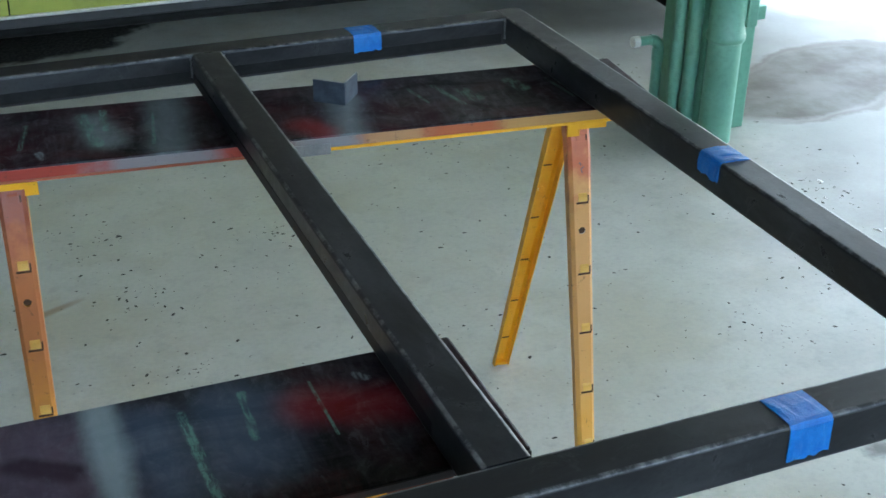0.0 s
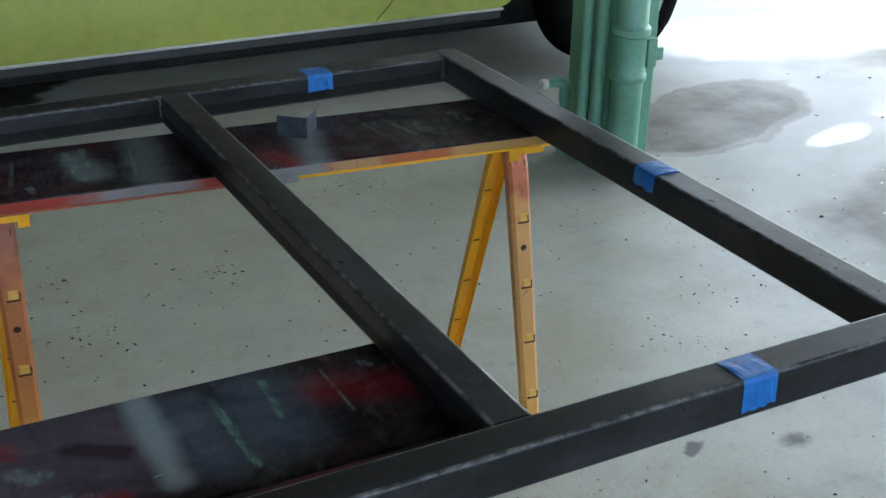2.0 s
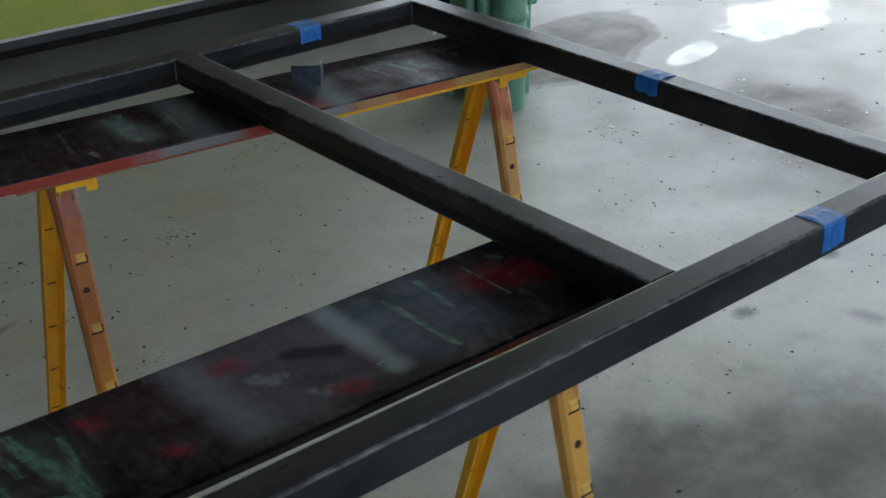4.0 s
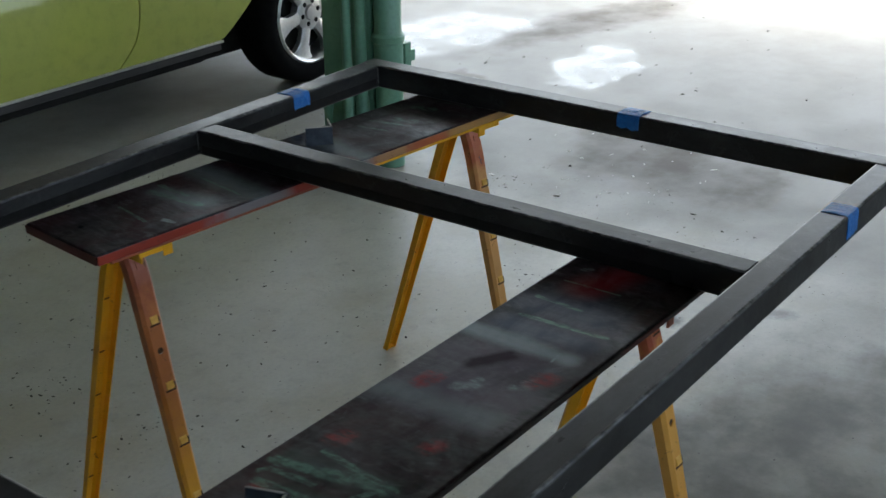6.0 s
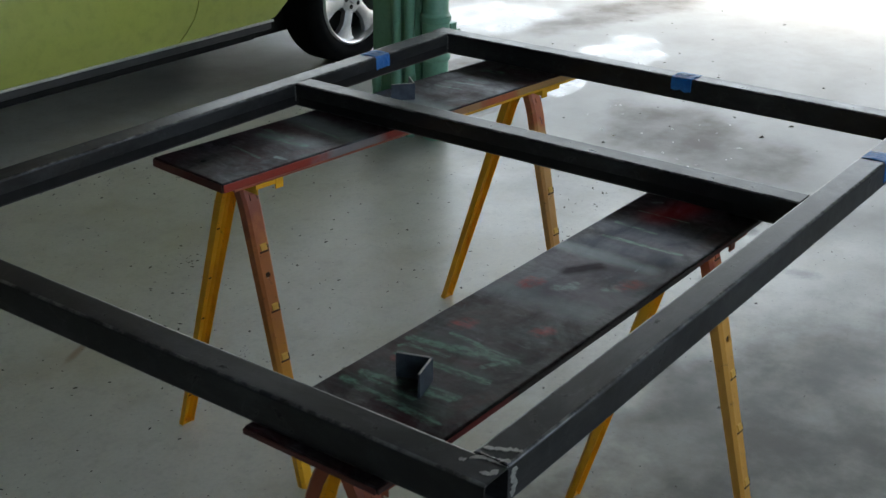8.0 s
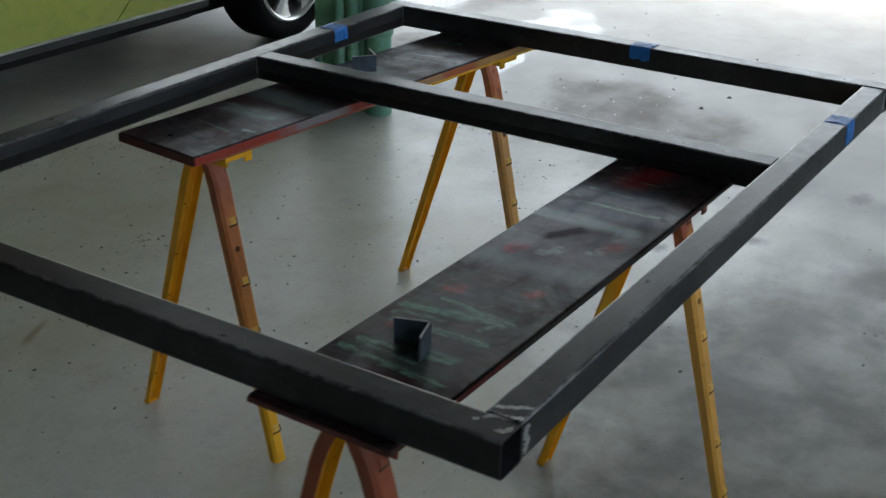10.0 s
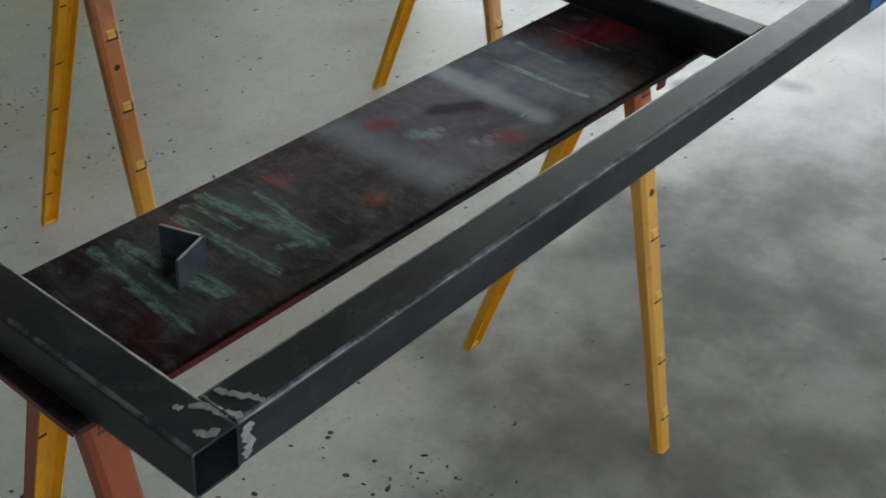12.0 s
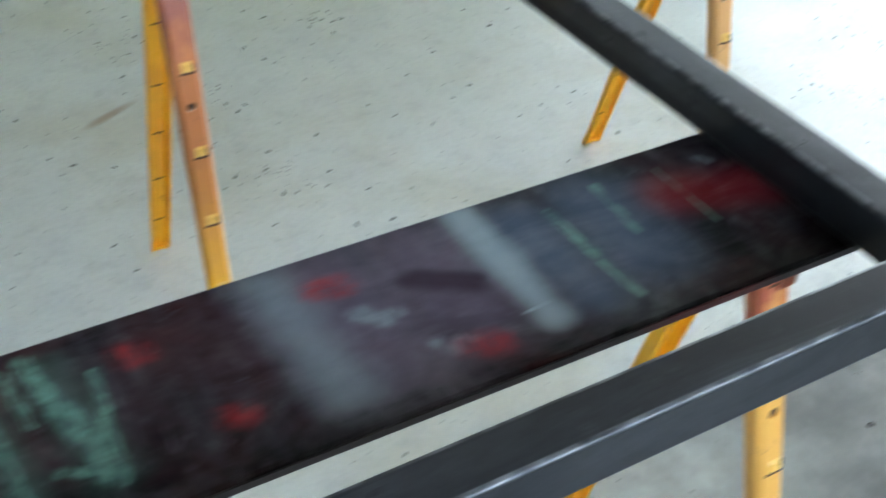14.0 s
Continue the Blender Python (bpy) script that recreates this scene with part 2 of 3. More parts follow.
def leg_enamel(name, over, top, bottom, crown=None, inside=None):
    """Yellow enamel with another paint sprayed over it, densest above the height top and gone below bottom."""
    n = Nodes(name, 0.42)
    place = n.t.nodes.new("ShaderNodeNewGeometry").outputs["Position"]
    parts_ = n.t.nodes.new("ShaderNodeSeparateXYZ")
    n.t.links.new(place, parts_.inputs[0])
    v, f = n.noise(18, 5, 0.6, place), n.noise(130, 3, 0.6, place)
    c = n.mix(n.step(v, 0.3, 0.7), (0.80, 0.37, 0.010), (0.88, 0.45, 0.018))
    z = n.math("ADD", parts_.outputs[2], n.math("MULTIPLY", n.math("SUBTRACT", v, 0.5), 0.35))
    spray = n.step(z, bottom, top, 0.0, 0.92)
    if inside is not None:
        spray = n.math("MULTIPLY", spray, n.step(n.axes()[0], inside - 0.002, inside, 1.0, 0.06))
    c = n.mix(spray, c, over)
    if crown:
        c = n.mix(n.step(z, 0.56, 0.70, 0.0, 0.9), c, crown)
    c = n.mix(n.step(n.noise(33, 6, 0.7, place, 1.0), 0.63, 0.70, 0, 0.85), c, (0.22, 0.085, 0.03))
    c = n.mix(n.step(f, 0.66, 0.74, 0, 0.6), c, (0.10, 0.06, 0.02))
    n.set(color=c)
    return n.bump(f, 0.15, 0.0008).m


def plain(name, a, b, scale=20, rough=0.5, metal=0.0, relief=0.1, **more):
    n = Nodes(name, rough, metal)
    v = n.noise(scale, 5, 0.6)
    f = n.noise(scale * 9, 3, 0.6)
    n.set(color=n.mix(n.step(f, 0.4, 0.8, 0, 0.35), n.mix(n.step(v, 0.3, 0.7), a, b), tuple(x * 0.6 for x in a)), **more)
    return n.bump(f, relief, 0.001).m


CONCRETE, STEEL = concrete(), mill_steel()
DARK_BAND = plain("dark_tube_band", (0.010, 0.010, 0.010), (0.020, 0.019, 0.019), 18, 0.5, 0.3, spec=0.25)
TAPE = plain("blue_masking_tape", (0.006, 0.125, 0.44), (0.02, 0.19, 0.55), 60, 0.45, relief=0.8)
RAW_STEEL = plain("ground_steel", (0.30, 0.29, 0.27), (0.50, 0.49, 0.46), 60, 0.4, 0.4)
YELLOW = leg_enamel("yellow_enamel", (0.80, 0.33, 0.012), 2.0, 1.5)
ORANGE = leg_enamel("brown_oversprayed_enamel", (0.50, 0.155, 0.055), 0.50, 0.08, (0.29, 0.07, 0.035))
TAN = leg_enamel("tan_oversprayed_enamel", (0.72, 0.37, 0.13), 0.40, -0.2, (0.52, 0.12, 0.05))
PALE = leg_enamel("pale_oversprayed_enamel", (0.74, 0.37, 0.075), 0.25, -0.3, (0.36, 0.05, 0.03))
REDDISH = leg_enamel("red_oversprayed_enamel", (0.23, 0.030, 0.022), 0.45, 0.0)
RED_OUTSIDE = leg_enamel("half_red_enamel", (0.23, 0.030, 0.022), 0.45, 0.0, None, 0.056)
LUG_YELLOW = plain("rubbed_yellow_enamel", (0.80, 0.44, 0.07), (0.86, 0.52, 0.12), 60, 0.4)
CHALK, WHITISH, RED, MAROON = (0.145, 0.285, 0.21), (0.26, 0.31, 0.31), (0.30, 0.018, 0.020), (0.022, 0.008, 0.010)
MARK = [(0.722, 0.040, 0.778, 0.006, 0.013), (0.734, 0.043, 0.786, 0.012, 0.010)]
NEAR_BOARD = board_paint("near_board_paint", [
    # Hazy lavender and bluish sheen of the board, put in as two soft colours.
    ((0.125, 0.10, 0.13), 0.55, 0.9, [(0.64, 0.06, 0.66, -0.06, 0.07), (0.75, 0.07, 0.76, -0.02, 0.06)]),
    ((0.07, 0.09, 0.12), 0.8, 0.9, [(0.87, 0.07, 0.88, -0.06, 0.035), (0.97, 0.06, 0.96, -0.03, 0.05)]),
    (WHITISH, 0.42, 0.95, [(0.59, 0.10, 0.60, -0.07, 0.028)]),
    (WHITISH, 0.8, 0.8, [(0.822, 0.11, 0.820, -0.07, 0.018)]),
    (WHITISH, 0.7, 0.6, [(0.655, 0.018, 0.672, 0.000, 0.011), (0.672, 0.010, 0.69, 0.004, 0.007), (0.70, -0.050, 0.712, -0.068, 0.009), (0.722, -0.055, 0.735, -0.062, 0.006)]),
    (RED, 0.75, 0.55, [(0.439, 0.07, 0.447, 0.065, 0.017), (0.498, -0.05, 0.506, -0.055, 0.019), (0.288, 0.075, 0.30, 0.07, 0.012),
                      (0.73, -0.07, 0.75, -0.08, 0.02), (0.63, 0.075, 0.655, 0.066, 0.014)]),
    (RED, 0.42, 0.95, [(1.05, 0.04, 1.14, 0.01, 0.030)]),
    (MAROON, 0.55, 0.8, MARK),
    (CHALK, 0.15, 0.9, [(0.20, 0.08, 0.20, -0.07, 0.020), (0.235, 0.07, 0.243, -0.06, 0.014), (0.312, 0.08, 0.32, -0.06, 0.014), (0.37, 0.08, 0.385, -0.06, 0.022)]),
    (CHALK, 0.85, 0.35, [(0.190, 0.10, 0.172, -0.085, 0.009), (0.212, 0.085, 0.205, -0.02, 0.005), (0.222, 0.09, 0.228, 0.03, 0.008),
                         (0.228, -0.01, 0.240, -0.06, 0.010), (0.250, 0.0, 0.252, -0.07, 0.004), (0.302, 0.085, 0.312, -0.075, 0.008)]),
    (CHALK, 0.85, 0.35, [(0.334, 0.085, 0.340, 0.02, 0.006), (0.352, 0.10, 0.372, -0.01, 0.010), (0.372, 0.02, 0.386, -0.07, 0.012),
                         (0.408, 0.06, 0.392, -0.05, 0.006), (0.345, -0.045, 0.385, -0.06, 0.006), (0.322, 0.10, 0.345, 0.085, 0.005)]),
    (CHALK, 0.9, 0.4, [(0.908, 0.072, 0.916, -0.085, 0.0055), (0.982, 0.09, 0.977, 0.0, 0.0045), (1.062, 0.085, 1.065, -0.025, 0.002)]),
    ((0.010, 0.009, 0.010), 0.85, 0.6, [(0.30, -0.112, 1.27, -0.112, 0.013)]),
    (WHITISH, 0.8, 0.3, [(0.09, -0.06, 0.095, -0.075, 0.005), (0.80, -0.055, 0.83, -0.052, 0.002), (1.12, 0.08, 1.128, 0.07, 0.006)]),
], 0.36)
FAR_BOARD = board_paint("far_board_paint", [
    (WHITISH, 0.5, 0.9, [(0.41, 0.10, 0.40, -0.10, 0.032), (0.72, 0.03, 0.70, -0.12, 0.03), (0.28, 0.05, 0.30, -0.05, 0.03)]),
    (CHALK, 0.8, 0.45, [(0.265, 0.07, 0.285, -0.06, 0.010), (0.30, 0.09, 0.30, 0.0, 0.006), (0.385, 0.06, 0.375, -0.08, 0.003), (0.17, 0.05, 0.16, -0.05, 0.004)]),
    (CHALK, 0.6, 0.5, [(0.90, 0.06, 0.93, -0.04, 0.006), (0.85, 0.06, 0.87, -0.02, 0.003), (0.95, 0.02, 0.96, -0.02, 0.014), (1.05, 0.05, 1.06, 0.01, 0.012), (1.12, 0.05, 1.14, -0.06, 0.003)]),
    (RED, 0.5, 0.9, [(0.63, -0.06, 0.66, -0.10, 0.025)]),
    (WHITISH, 0.85, 0.5, [(0.19, -0.075, 0.195, -0.10, 0.006), (0.53, 0.0, 0.56, 0.06, 0.012)]),
], 0.2)


def edge_paint(name, base, bands):
    """The painted front edge of a board: base colour and (from, to, colour) stretches along x."""
    n = Nodes(name, 0.45)
    x = n.math("ADD", n.axes()[0], n.math("MULTIPLY", n.math("SUBTRACT", n.noise(14, 4, 0.6), 0.5), 0.16))
    c = base
    for x0, x1, colour in bands:
        c = n.mix(n.math("MULTIPLY", n.step(x, x0 - 0.03, x0 + 0.03), n.step(x, x1 - 0.03, x1 + 0.03, 1, 0)), c, colour)
    f = n.noise(60, 5, 0.7)
    n.set(color=n.mix(n.step(f, 0.58, 0.7, 0, 0.5), c, (0.05, 0.025, 0.02)))
    return n.bump(f, 0.2, 0.001).m


FAR_EDGE = edge_paint("far_edge_paint", (0.30, 0.035, 0.02), [(0.28, 0.48, (0.22, 0.19, 0.19)), (0.60, 0.72, (0.24, 0.22, 0.22)), (0.72, 0.86, (0.42, 0.22, 0.10)), (0.86, 0.98, (0.42, 0.11, 0.04)), (0.98, 1.4, (0.46, 0.25, 0.08))])
NEAR_EDGE = edge_paint("near_edge_paint", (0.025, 0.017, 0.017), [(-0.1, 0.06, (0.05, 0.012, 0.01)), (0.10, 0.30, (0.26, 0.02, 0.02)), (0.90, 1.05, (0.12, 0.02, 0.02))])
MAROON_PAINT = plain("maroon_board_end", (0.06, 0.012, 0.010), (0.10, 0.02, 0.016), 20, 0.45)
BLUED = plain("blued_cut_steel", (0.10, 0.12, 0.15), (0.16, 0.19, 0.23), 40, 0.32, 0.7)
RUST = plain("rusty_slot", (0.05, 0.022, 0.008), (0.10, 0.045, 0.015), 60, 0.8)
DEBRIS = plain("dark_crumbs", (0.045, 0.04, 0.032), (0.11, 0.10, 0.08), 40, 0.8)
GREY_CLIP = plain("grey_metal_clip", (0.20, 0.20, 0.20), (0.28, 0.27, 0.26), 40, 0.45, 0.4)
GLASS = plain("dark_car_glass", (0.02, 0.025, 0.025), (0.03, 0.035, 0.03), 2, 0.08, relief=0.0)
GREEN = plain("green_enamel", (0.16, 0.355, 0.245), (0.21, 0.43, 0.30), 6, 0.4)
LIME = plain("lime_car_paint", (0.43, 0.47, 0.10), (0.45, 0.49, 0.105), 2, 0.3, coat=0.8, relief=0.0)
RUBBER = plain("tyre_rubber", (0.006, 0.006, 0.0065), (0.010, 0.010, 0.010), 30, 0.9, spec=0.06)
CHROME = plain("brushed_alloy", (0.6, 0.6, 0.6), (0.72, 0.72, 0.72), 8, 0.3, 0.9, relief=0.0)
BLACK = plain("black_underbody", (0.012, 0.012, 0.012), (0.02, 0.02, 0.02), 12, 0.75, spec=0.15)
WHITE_PVC = plain("white_pvc", (0.7, 0.68, 0.6), (0.78, 0.76, 0.7), 20, 0.45)
PALE_WALL = plain("pale_unseen_wall", (0.30, 0.31, 0.28), (0.36, 0.37, 0.33), 3, 0.8)
DARK_WALL = plain("dark_unseen_wall", (0.05, 0.045, 0.04), (0.09, 0.08, 0.07), 3, 0.8)
SILL = plain("dark_sill_paint", (0.035, 0.036, 0.038), (0.055, 0.055, 0.058), 6, 0.4)
SOFFIT = plain("roof_sheet", (0.16, 0.16, 0.15), (0.20, 0.20, 0.19), 3, 0.7)


# ---- mesh tools ----
def part(name, bm, material, parent=None, label="", m=None, smooth=False):
    """Links bm as one mesh object, under parent where one is given."""
    me = bpy.data.meshes.new(name)
    bmesh.ops.recalc_face_normals(bm, faces=bm.faces)
    bm.to_mesh(me)
    bm.free()
    me.materials.append(material)
    if smooth:
        for p in me.polygons:
            p.use_smooth = True
        me.set_sharp_from_angle(angle=radians(40))
    if smooth == "edges":
        for p in me.polygons:
            p.use_smooth = max(abs(v) for v in p.normal) < 0.999
    ob = new(name, me)
    if parent:
        ob.parent = parent
    if m:
        ob.matrix_basis = m
    if label:
        ob["label"] = label
    return ob


def thing(name, label, category, m=None, group="", kind=""):
    ob = new(name)
    ob.empty_display_size = 0.1
    if m:
        ob.matrix_basis = m
    return tagged(ob, label, category, group, kind)


def box(x0, x1, y0, y1, z0, z1, bevel=0.0, bm=None):
    bm = bm or bmesh.new()
    made = bmesh.ops.create_cube(bm, size=1.0, matrix=Matrix.LocRotScale(((x0 + x1) / 2, (y0 + y1) / 2, (z0 + z1) / 2), None, (x1 - x0, y1 - y0, z1 - z0)))
    if bevel:
        edges = list({e for v in made["verts"] for e in v.link_edges})
        bmesh.ops.bevel(bm, geom=edges, offset=bevel, segments=2, profile=0.5, affect="EDGES")
    return bm


def loft(rings, closed=True, caps=True, bm=None):
    """Quads between rings of as many points each."""
    bm = bm or bmesh.new()
    rows = [[bm.verts.new(p) for p in r] for r in rings]
    n = len(rows[0])
    for a, b in zip(rows, rows[1:]):
        for i in range(n if closed else n - 1):
            bm.faces.new((a[i], a[(i + 1) % n], b[(i + 1) % n], b[i]))
    if caps and closed:
        bm.faces.new(rows[0])
        bm.faces.new(rows[-1])
    return bm


def ring(r, z, n=28, x=0.0, y=0.0):
    return [(x + r * math.cos(2 * math.pi * i / n), y + r * math.sin(2 * math.pi * i / n), z) for i in range(n)]


def turned(profile, n=28, bm=None, caps=True):
    """A body turned round z from (radius, z) pairs."""
    return loft([ring(r, z, n) for r, z in profile], True, caps, bm)


def round_square(w, h, r, n=4):
    pts = []
    for cx, cy, a0 in ((w / 2 - r, h / 2 - r, 0), (r - w / 2, h / 2 - r, 90), (r - w / 2, r - h / 2, 180), (w / 2 - r, r - h / 2, 270)):
        for i in range(n + 1):
            a = radians(a0 + 90 * i / n)
            pts.append((cx + r * math.cos(a), cy + r * math.sin(a)))
    return pts


def tube_mesh(length, w=0.053, h=0.060, wall=0.003, radius=0.0055):
    """A hollow square tube along x from 0, centred on y and z, open at both ends."""
    outer, inner = round_square(w, h, radius), round_square(w - 2 * wall, h - 2 * wall, radius - wall + 0.0005)
    bm = bmesh.new()
    steps = max(2, int(length / 0.25))
    rings = []
    for ring_, order in ((outer, range(steps + 1)), (inner, range(steps, -1, -1))):
        for i in order:
            rings.append([(length * i / steps, p[0], p[1]) for p in ring_])
    rings.append(rings[0])
    rows = [[bm.verts.new(p) for p in r] for r in rings[:-1]]
    rows.append(rows[0])
    n = len(outer)
    for a, b in zip(rows, rows[1:]):
        for i in range(n):
            bm.faces.new((a[i], a[(i + 1) % n], b[(i + 1) % n], b[i]))
    return bm


# ---- floor, unseen walls and roof ----
def setting():
    bm = bmesh.new()
    bmesh.ops.create_grid(bm, x_segments=8, y_segments=8, size=60)
    tagged(part("floor", bm, CONCRETE), "grey concrete floor with damp patches, stains, dust and painted shade", "floor", kind="structure")
    # Unseen walls and roof, added or sized to shape the light.
    tagged(part("unseen_west_wall", box(-5.2, -5.0, -4.0, 7.2, 0, 3.3), DARK_WALL), "unseen dark wall added to keep western light out", "wall", kind="structure")
    tagged(part("unseen_south_wall", box(-5.0, 7.6, -4.2, -4.0, 0, 1.7), PALE_WALL), "unseen low wall added to trim the southern light", "wall", kind="structure")
    tagged(part("unseen_north_wall", box(-5.0, 1.9, 6.4, 6.6, 0, 3.3), DARK_WALL), "unseen dark wall behind the car, keeping northern light out", "wall", kind="structure")
    tagged(part("bounce_north_wall", box(1.9, 5.4, 6.4, 6.6, 0, 3.3), PALE_WALL), "unseen pale wall behind the car, added for mild bounced light", "wall", kind="structure")
    tagged(part("unseen_east_wall", box(7.6, 7.8, -4.2, 0.6, 0, 3.3), PALE_WALL), "unseen wall added to block light beside the opening", "wall", kind="structure")
    tagged(part("ceiling", box(-5.2, 7.6, -4.2, 7.2, 3.3, 3.4), SOFFIT), "unseen carport roof, its reach set to shape the light", "ceiling", kind="structure")


setting()


# ---- the welded frame ----
W, DEEP, H = 0.057, 0.058, 0.85
LX, LY = 1.841, 1.420
ZC = H - DEEP / 2


def between(a, b):
    """The pose of a tube from plan point a to b at the frame's height, and its length."""
    d = Vector(b) - Vector(a)
    return pose(a[0], a[1], ZC, 0, 0, math.degrees(math.atan2(d.y, d.x))), d.length


def bead(a, b, size, steps, seed):
    """A weld bead: one run of rippled metal from a to b, swelling and narrowing."""
    rng = random.Random(seed)
    a, b = Vector(a), Vector(b)
    run = (b - a).normalized()
    u = run.orthogonal().normalized()
    v = run.cross(u)
    rings = []
    for i in range(steps * 2 + 1):
        swell = size * rng.uniform(0.75, 1.15) * (0.35 if i in (0, steps * 2) else 1.0 if i % 2 else 0.72)
        c = a.lerp(b, i / (steps * 2)) + (u * rng.uniform(-1, 1) + v * rng.uniform(-1, 1)) * size * 0.15
        rings.append([tuple(c + swell * 0.62 * (u * math.cos(g) + v * math.sin(g))) for g in (2 * math.pi * k / 7 for k in range(7))])
    return loft(rings)


def ground_patch(path, half, z, seed):
    """A torn strip of bare ground metal along plan points, half a millimetre thick."""
    rng = random.Random(seed)
    left, right = [], []
    pts = [Vector(p) for p in path]
    fine = []
    for a, b in zip(pts, pts[1:]):
        fine += [a.lerp(b, k / 5) for k in range(5)]
    fine.append(pts[-1])
    for i, p in enumerate(fine):
        q = fine[min(i + 1, len(fine) - 1)] - fine[max(i - 1, 0)]
        side = Vector((-q.y, q.x)).normalized()
        taper = 0.35 if i in (0, len(fine) - 1) else 1.0
        left.append(p + side * half * taper * rng.uniform(0.4, 1.4))
        right.append(p - side * half * taper * rng.uniform(0.4, 1.4))
    loop = left + right[::-1]
    n = len(left)
    bm = bmesh.new()
    up = [bm.verts.new((p.x, p.y, z + 0.0006)) for p in loop]
    low = [bm.verts.new((p.x, p.y, z - 0.0004)) for p in loop]
    m = len(loop)
    for i in range(n - 1):
        bm.faces.new((up[i], up[i + 1], up[m - 2 - i], up[m - 1 - i]))
    for i in range(m):
        bm.faces.new((up[i], low[i], low[(i + 1) % m], up[(i + 1) % m]))
    return bm


def steel_frame():
    f = thing("steel_frame", "dark welded square steel tube frame lying on two sawhorses", "frame")
    for name, a, b in (("end_tube", (W / 2, 0), (W / 2, LY)), ("end_tube", (LX - W / 2, 0), (LX - W / 2, LY)),
                       ("side_tube", (W, W / 2), (LX - W, W / 2)), ("side_tube", (W, LY - W / 2), (LX - W, LY - W / 2)),
                       ("cross_tube", (1.141 + W / 2, W), (1.143 + W / 2, LY - W))):
        m, length = between(a, b)
        part(name, tube_mesh(length, W, DEEP), STEEL, f, m=m, smooth="edges")
    # The dark lower tone of two inner faces is laid on as near-black strips.
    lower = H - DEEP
    part("dark_band", box(W + 0.01, LX - W - 0.01, LY - W - 0.0008, LY - W + 0.0005, lower + 0.006, lower + 0.027, 0.0003), DARK_BAND, f, "dark strip along the lower face of the tube")
    part("dark_band", box(-0.0008, 0.0005, W + 0.01, LY - W - 0.01, lower + 0.006, lower + 0.025, 0.0003), DARK_BAND, f, "dark strip along the lower face of the tube", pose(1.142, 0, 0))
    for i, (x, y, s) in enumerate(((W, W, 1), (W, LY - W, 1), (LX - W, W, -1), (LX - W, LY - W, -1), (1.141, W, -1), (1.198, W, 1), (1.143, LY - W, -1), (1.200, LY - W, 1))):
        part("weld_bead", bead((x + s * 0.003, y, H - 0.045), (x + s * 0.003, y, H - 0.006), 0.004, 9, i), STEEL, f, smooth=True)
    for i, (x, s) in enumerate(((W, 1), (LX - W, -1))):
        part("weld_bead", bead((x, 0.004, H), (x, W - 0.004, H), 0.0042, 10, 20 + i), STEEL, f, smooth=True)
    for i, path in enumerate((((0.040, 0.050), (0.052, 0.038), (0.056, 0.020), (0.066, 0.004)),
                              ((0.072, 0.050), (0.078, 0.034), (0.090, 0.016), (0.094, 0.004)),
                              ((0.022, 0.022), (0.026, 0.008), (0.040, 0.006)),
                              ((0.030, 0.060), (0.036, 0.052)))):
        part("ground_patch", ground_patch(path, 0.0042, H, i), RAW_STEEL, f, "bare ground steel at the weld")
    for i, (x, s) in enumerate(((W, 1), (LX - W, -1))):
        path = ((x + s * 0.006, H - 0.050), (x + s * 0.012, H - 0.034), (x + s * 0.009, H - 0.018), (x + s * 0.014, H - 0.008))
        part("ground_patch", ground_patch(path, 0.006, 0.0, 40 + i), RAW_STEEL, f, "bare ground steel at the weld", pose(0, 0, 0, 90))
    return f


steel_frame()


def wrap_tape(a, along, side, wide, drop, seed):
    """A strip of tape laid over the tube's top and folded down one face. a: the corner on the top edge; along and side: plan directions."""
    rng = random.Random(seed)
    a, along, side = Vector((*a, 0)), Vector((*along, 0)), Vector((*side, 0))
    t = 0.0009
    path = [(-W + 0.006, H + t), (-W * 0.5, H + t + 0.0006), (-0.007, H + t), (-0.002, H - 0.0012 + t), (t, H - 0.006), (t + 0.0004, H - drop * 0.6), (t + 0.001, H - drop)]
    inner = [(u - (t if k > 2 else 0), z - (t if k < 4 else 0)) for k, (u, z) in enumerate(path)]
    rings = []
    crease = [rng.uniform(0, 0.0022) for _ in range(10)]
    for k in range(10):
        s = wide * (k / 9 - 0.5)
        ring_ = []
        for j, (u, z) in enumerate(path + inner[::-1]):
            end = -rng.uniform(0, 0.006) if j in (6, 7) else 0.0
            lift = crease[k] if j in (1, 5) else 0.0
            u, z = (u + lift, z) if j == 5 else (u, z + lift)
            p = a + along * (s + 0.010 * (u + W / 2) / W * 0.4) + side * u
            ring_.append((p.x, p.y, z + end))
        rings.append(ring_)
    ob = part("masking_tape", loft(rings), TAPE)
    return tagged(ob, "strip of blue masking tape folded over the steel tube", "tape", group="tape strips")


wrap_tape((1.498, 0.0), (1, 0), (0, -1), 0.055, 0.042, 1)
wrap_tape((LX - W, 0.624), (0, 1), (-1, 0), 0.056, 0.030, 2)
wrap_tape((1.484, LY - W), (1, 0), (0, -1), 0.056, 0.030, 3)


# ---- sawhorses ----
TOP, BW = 0.7912, 0.246


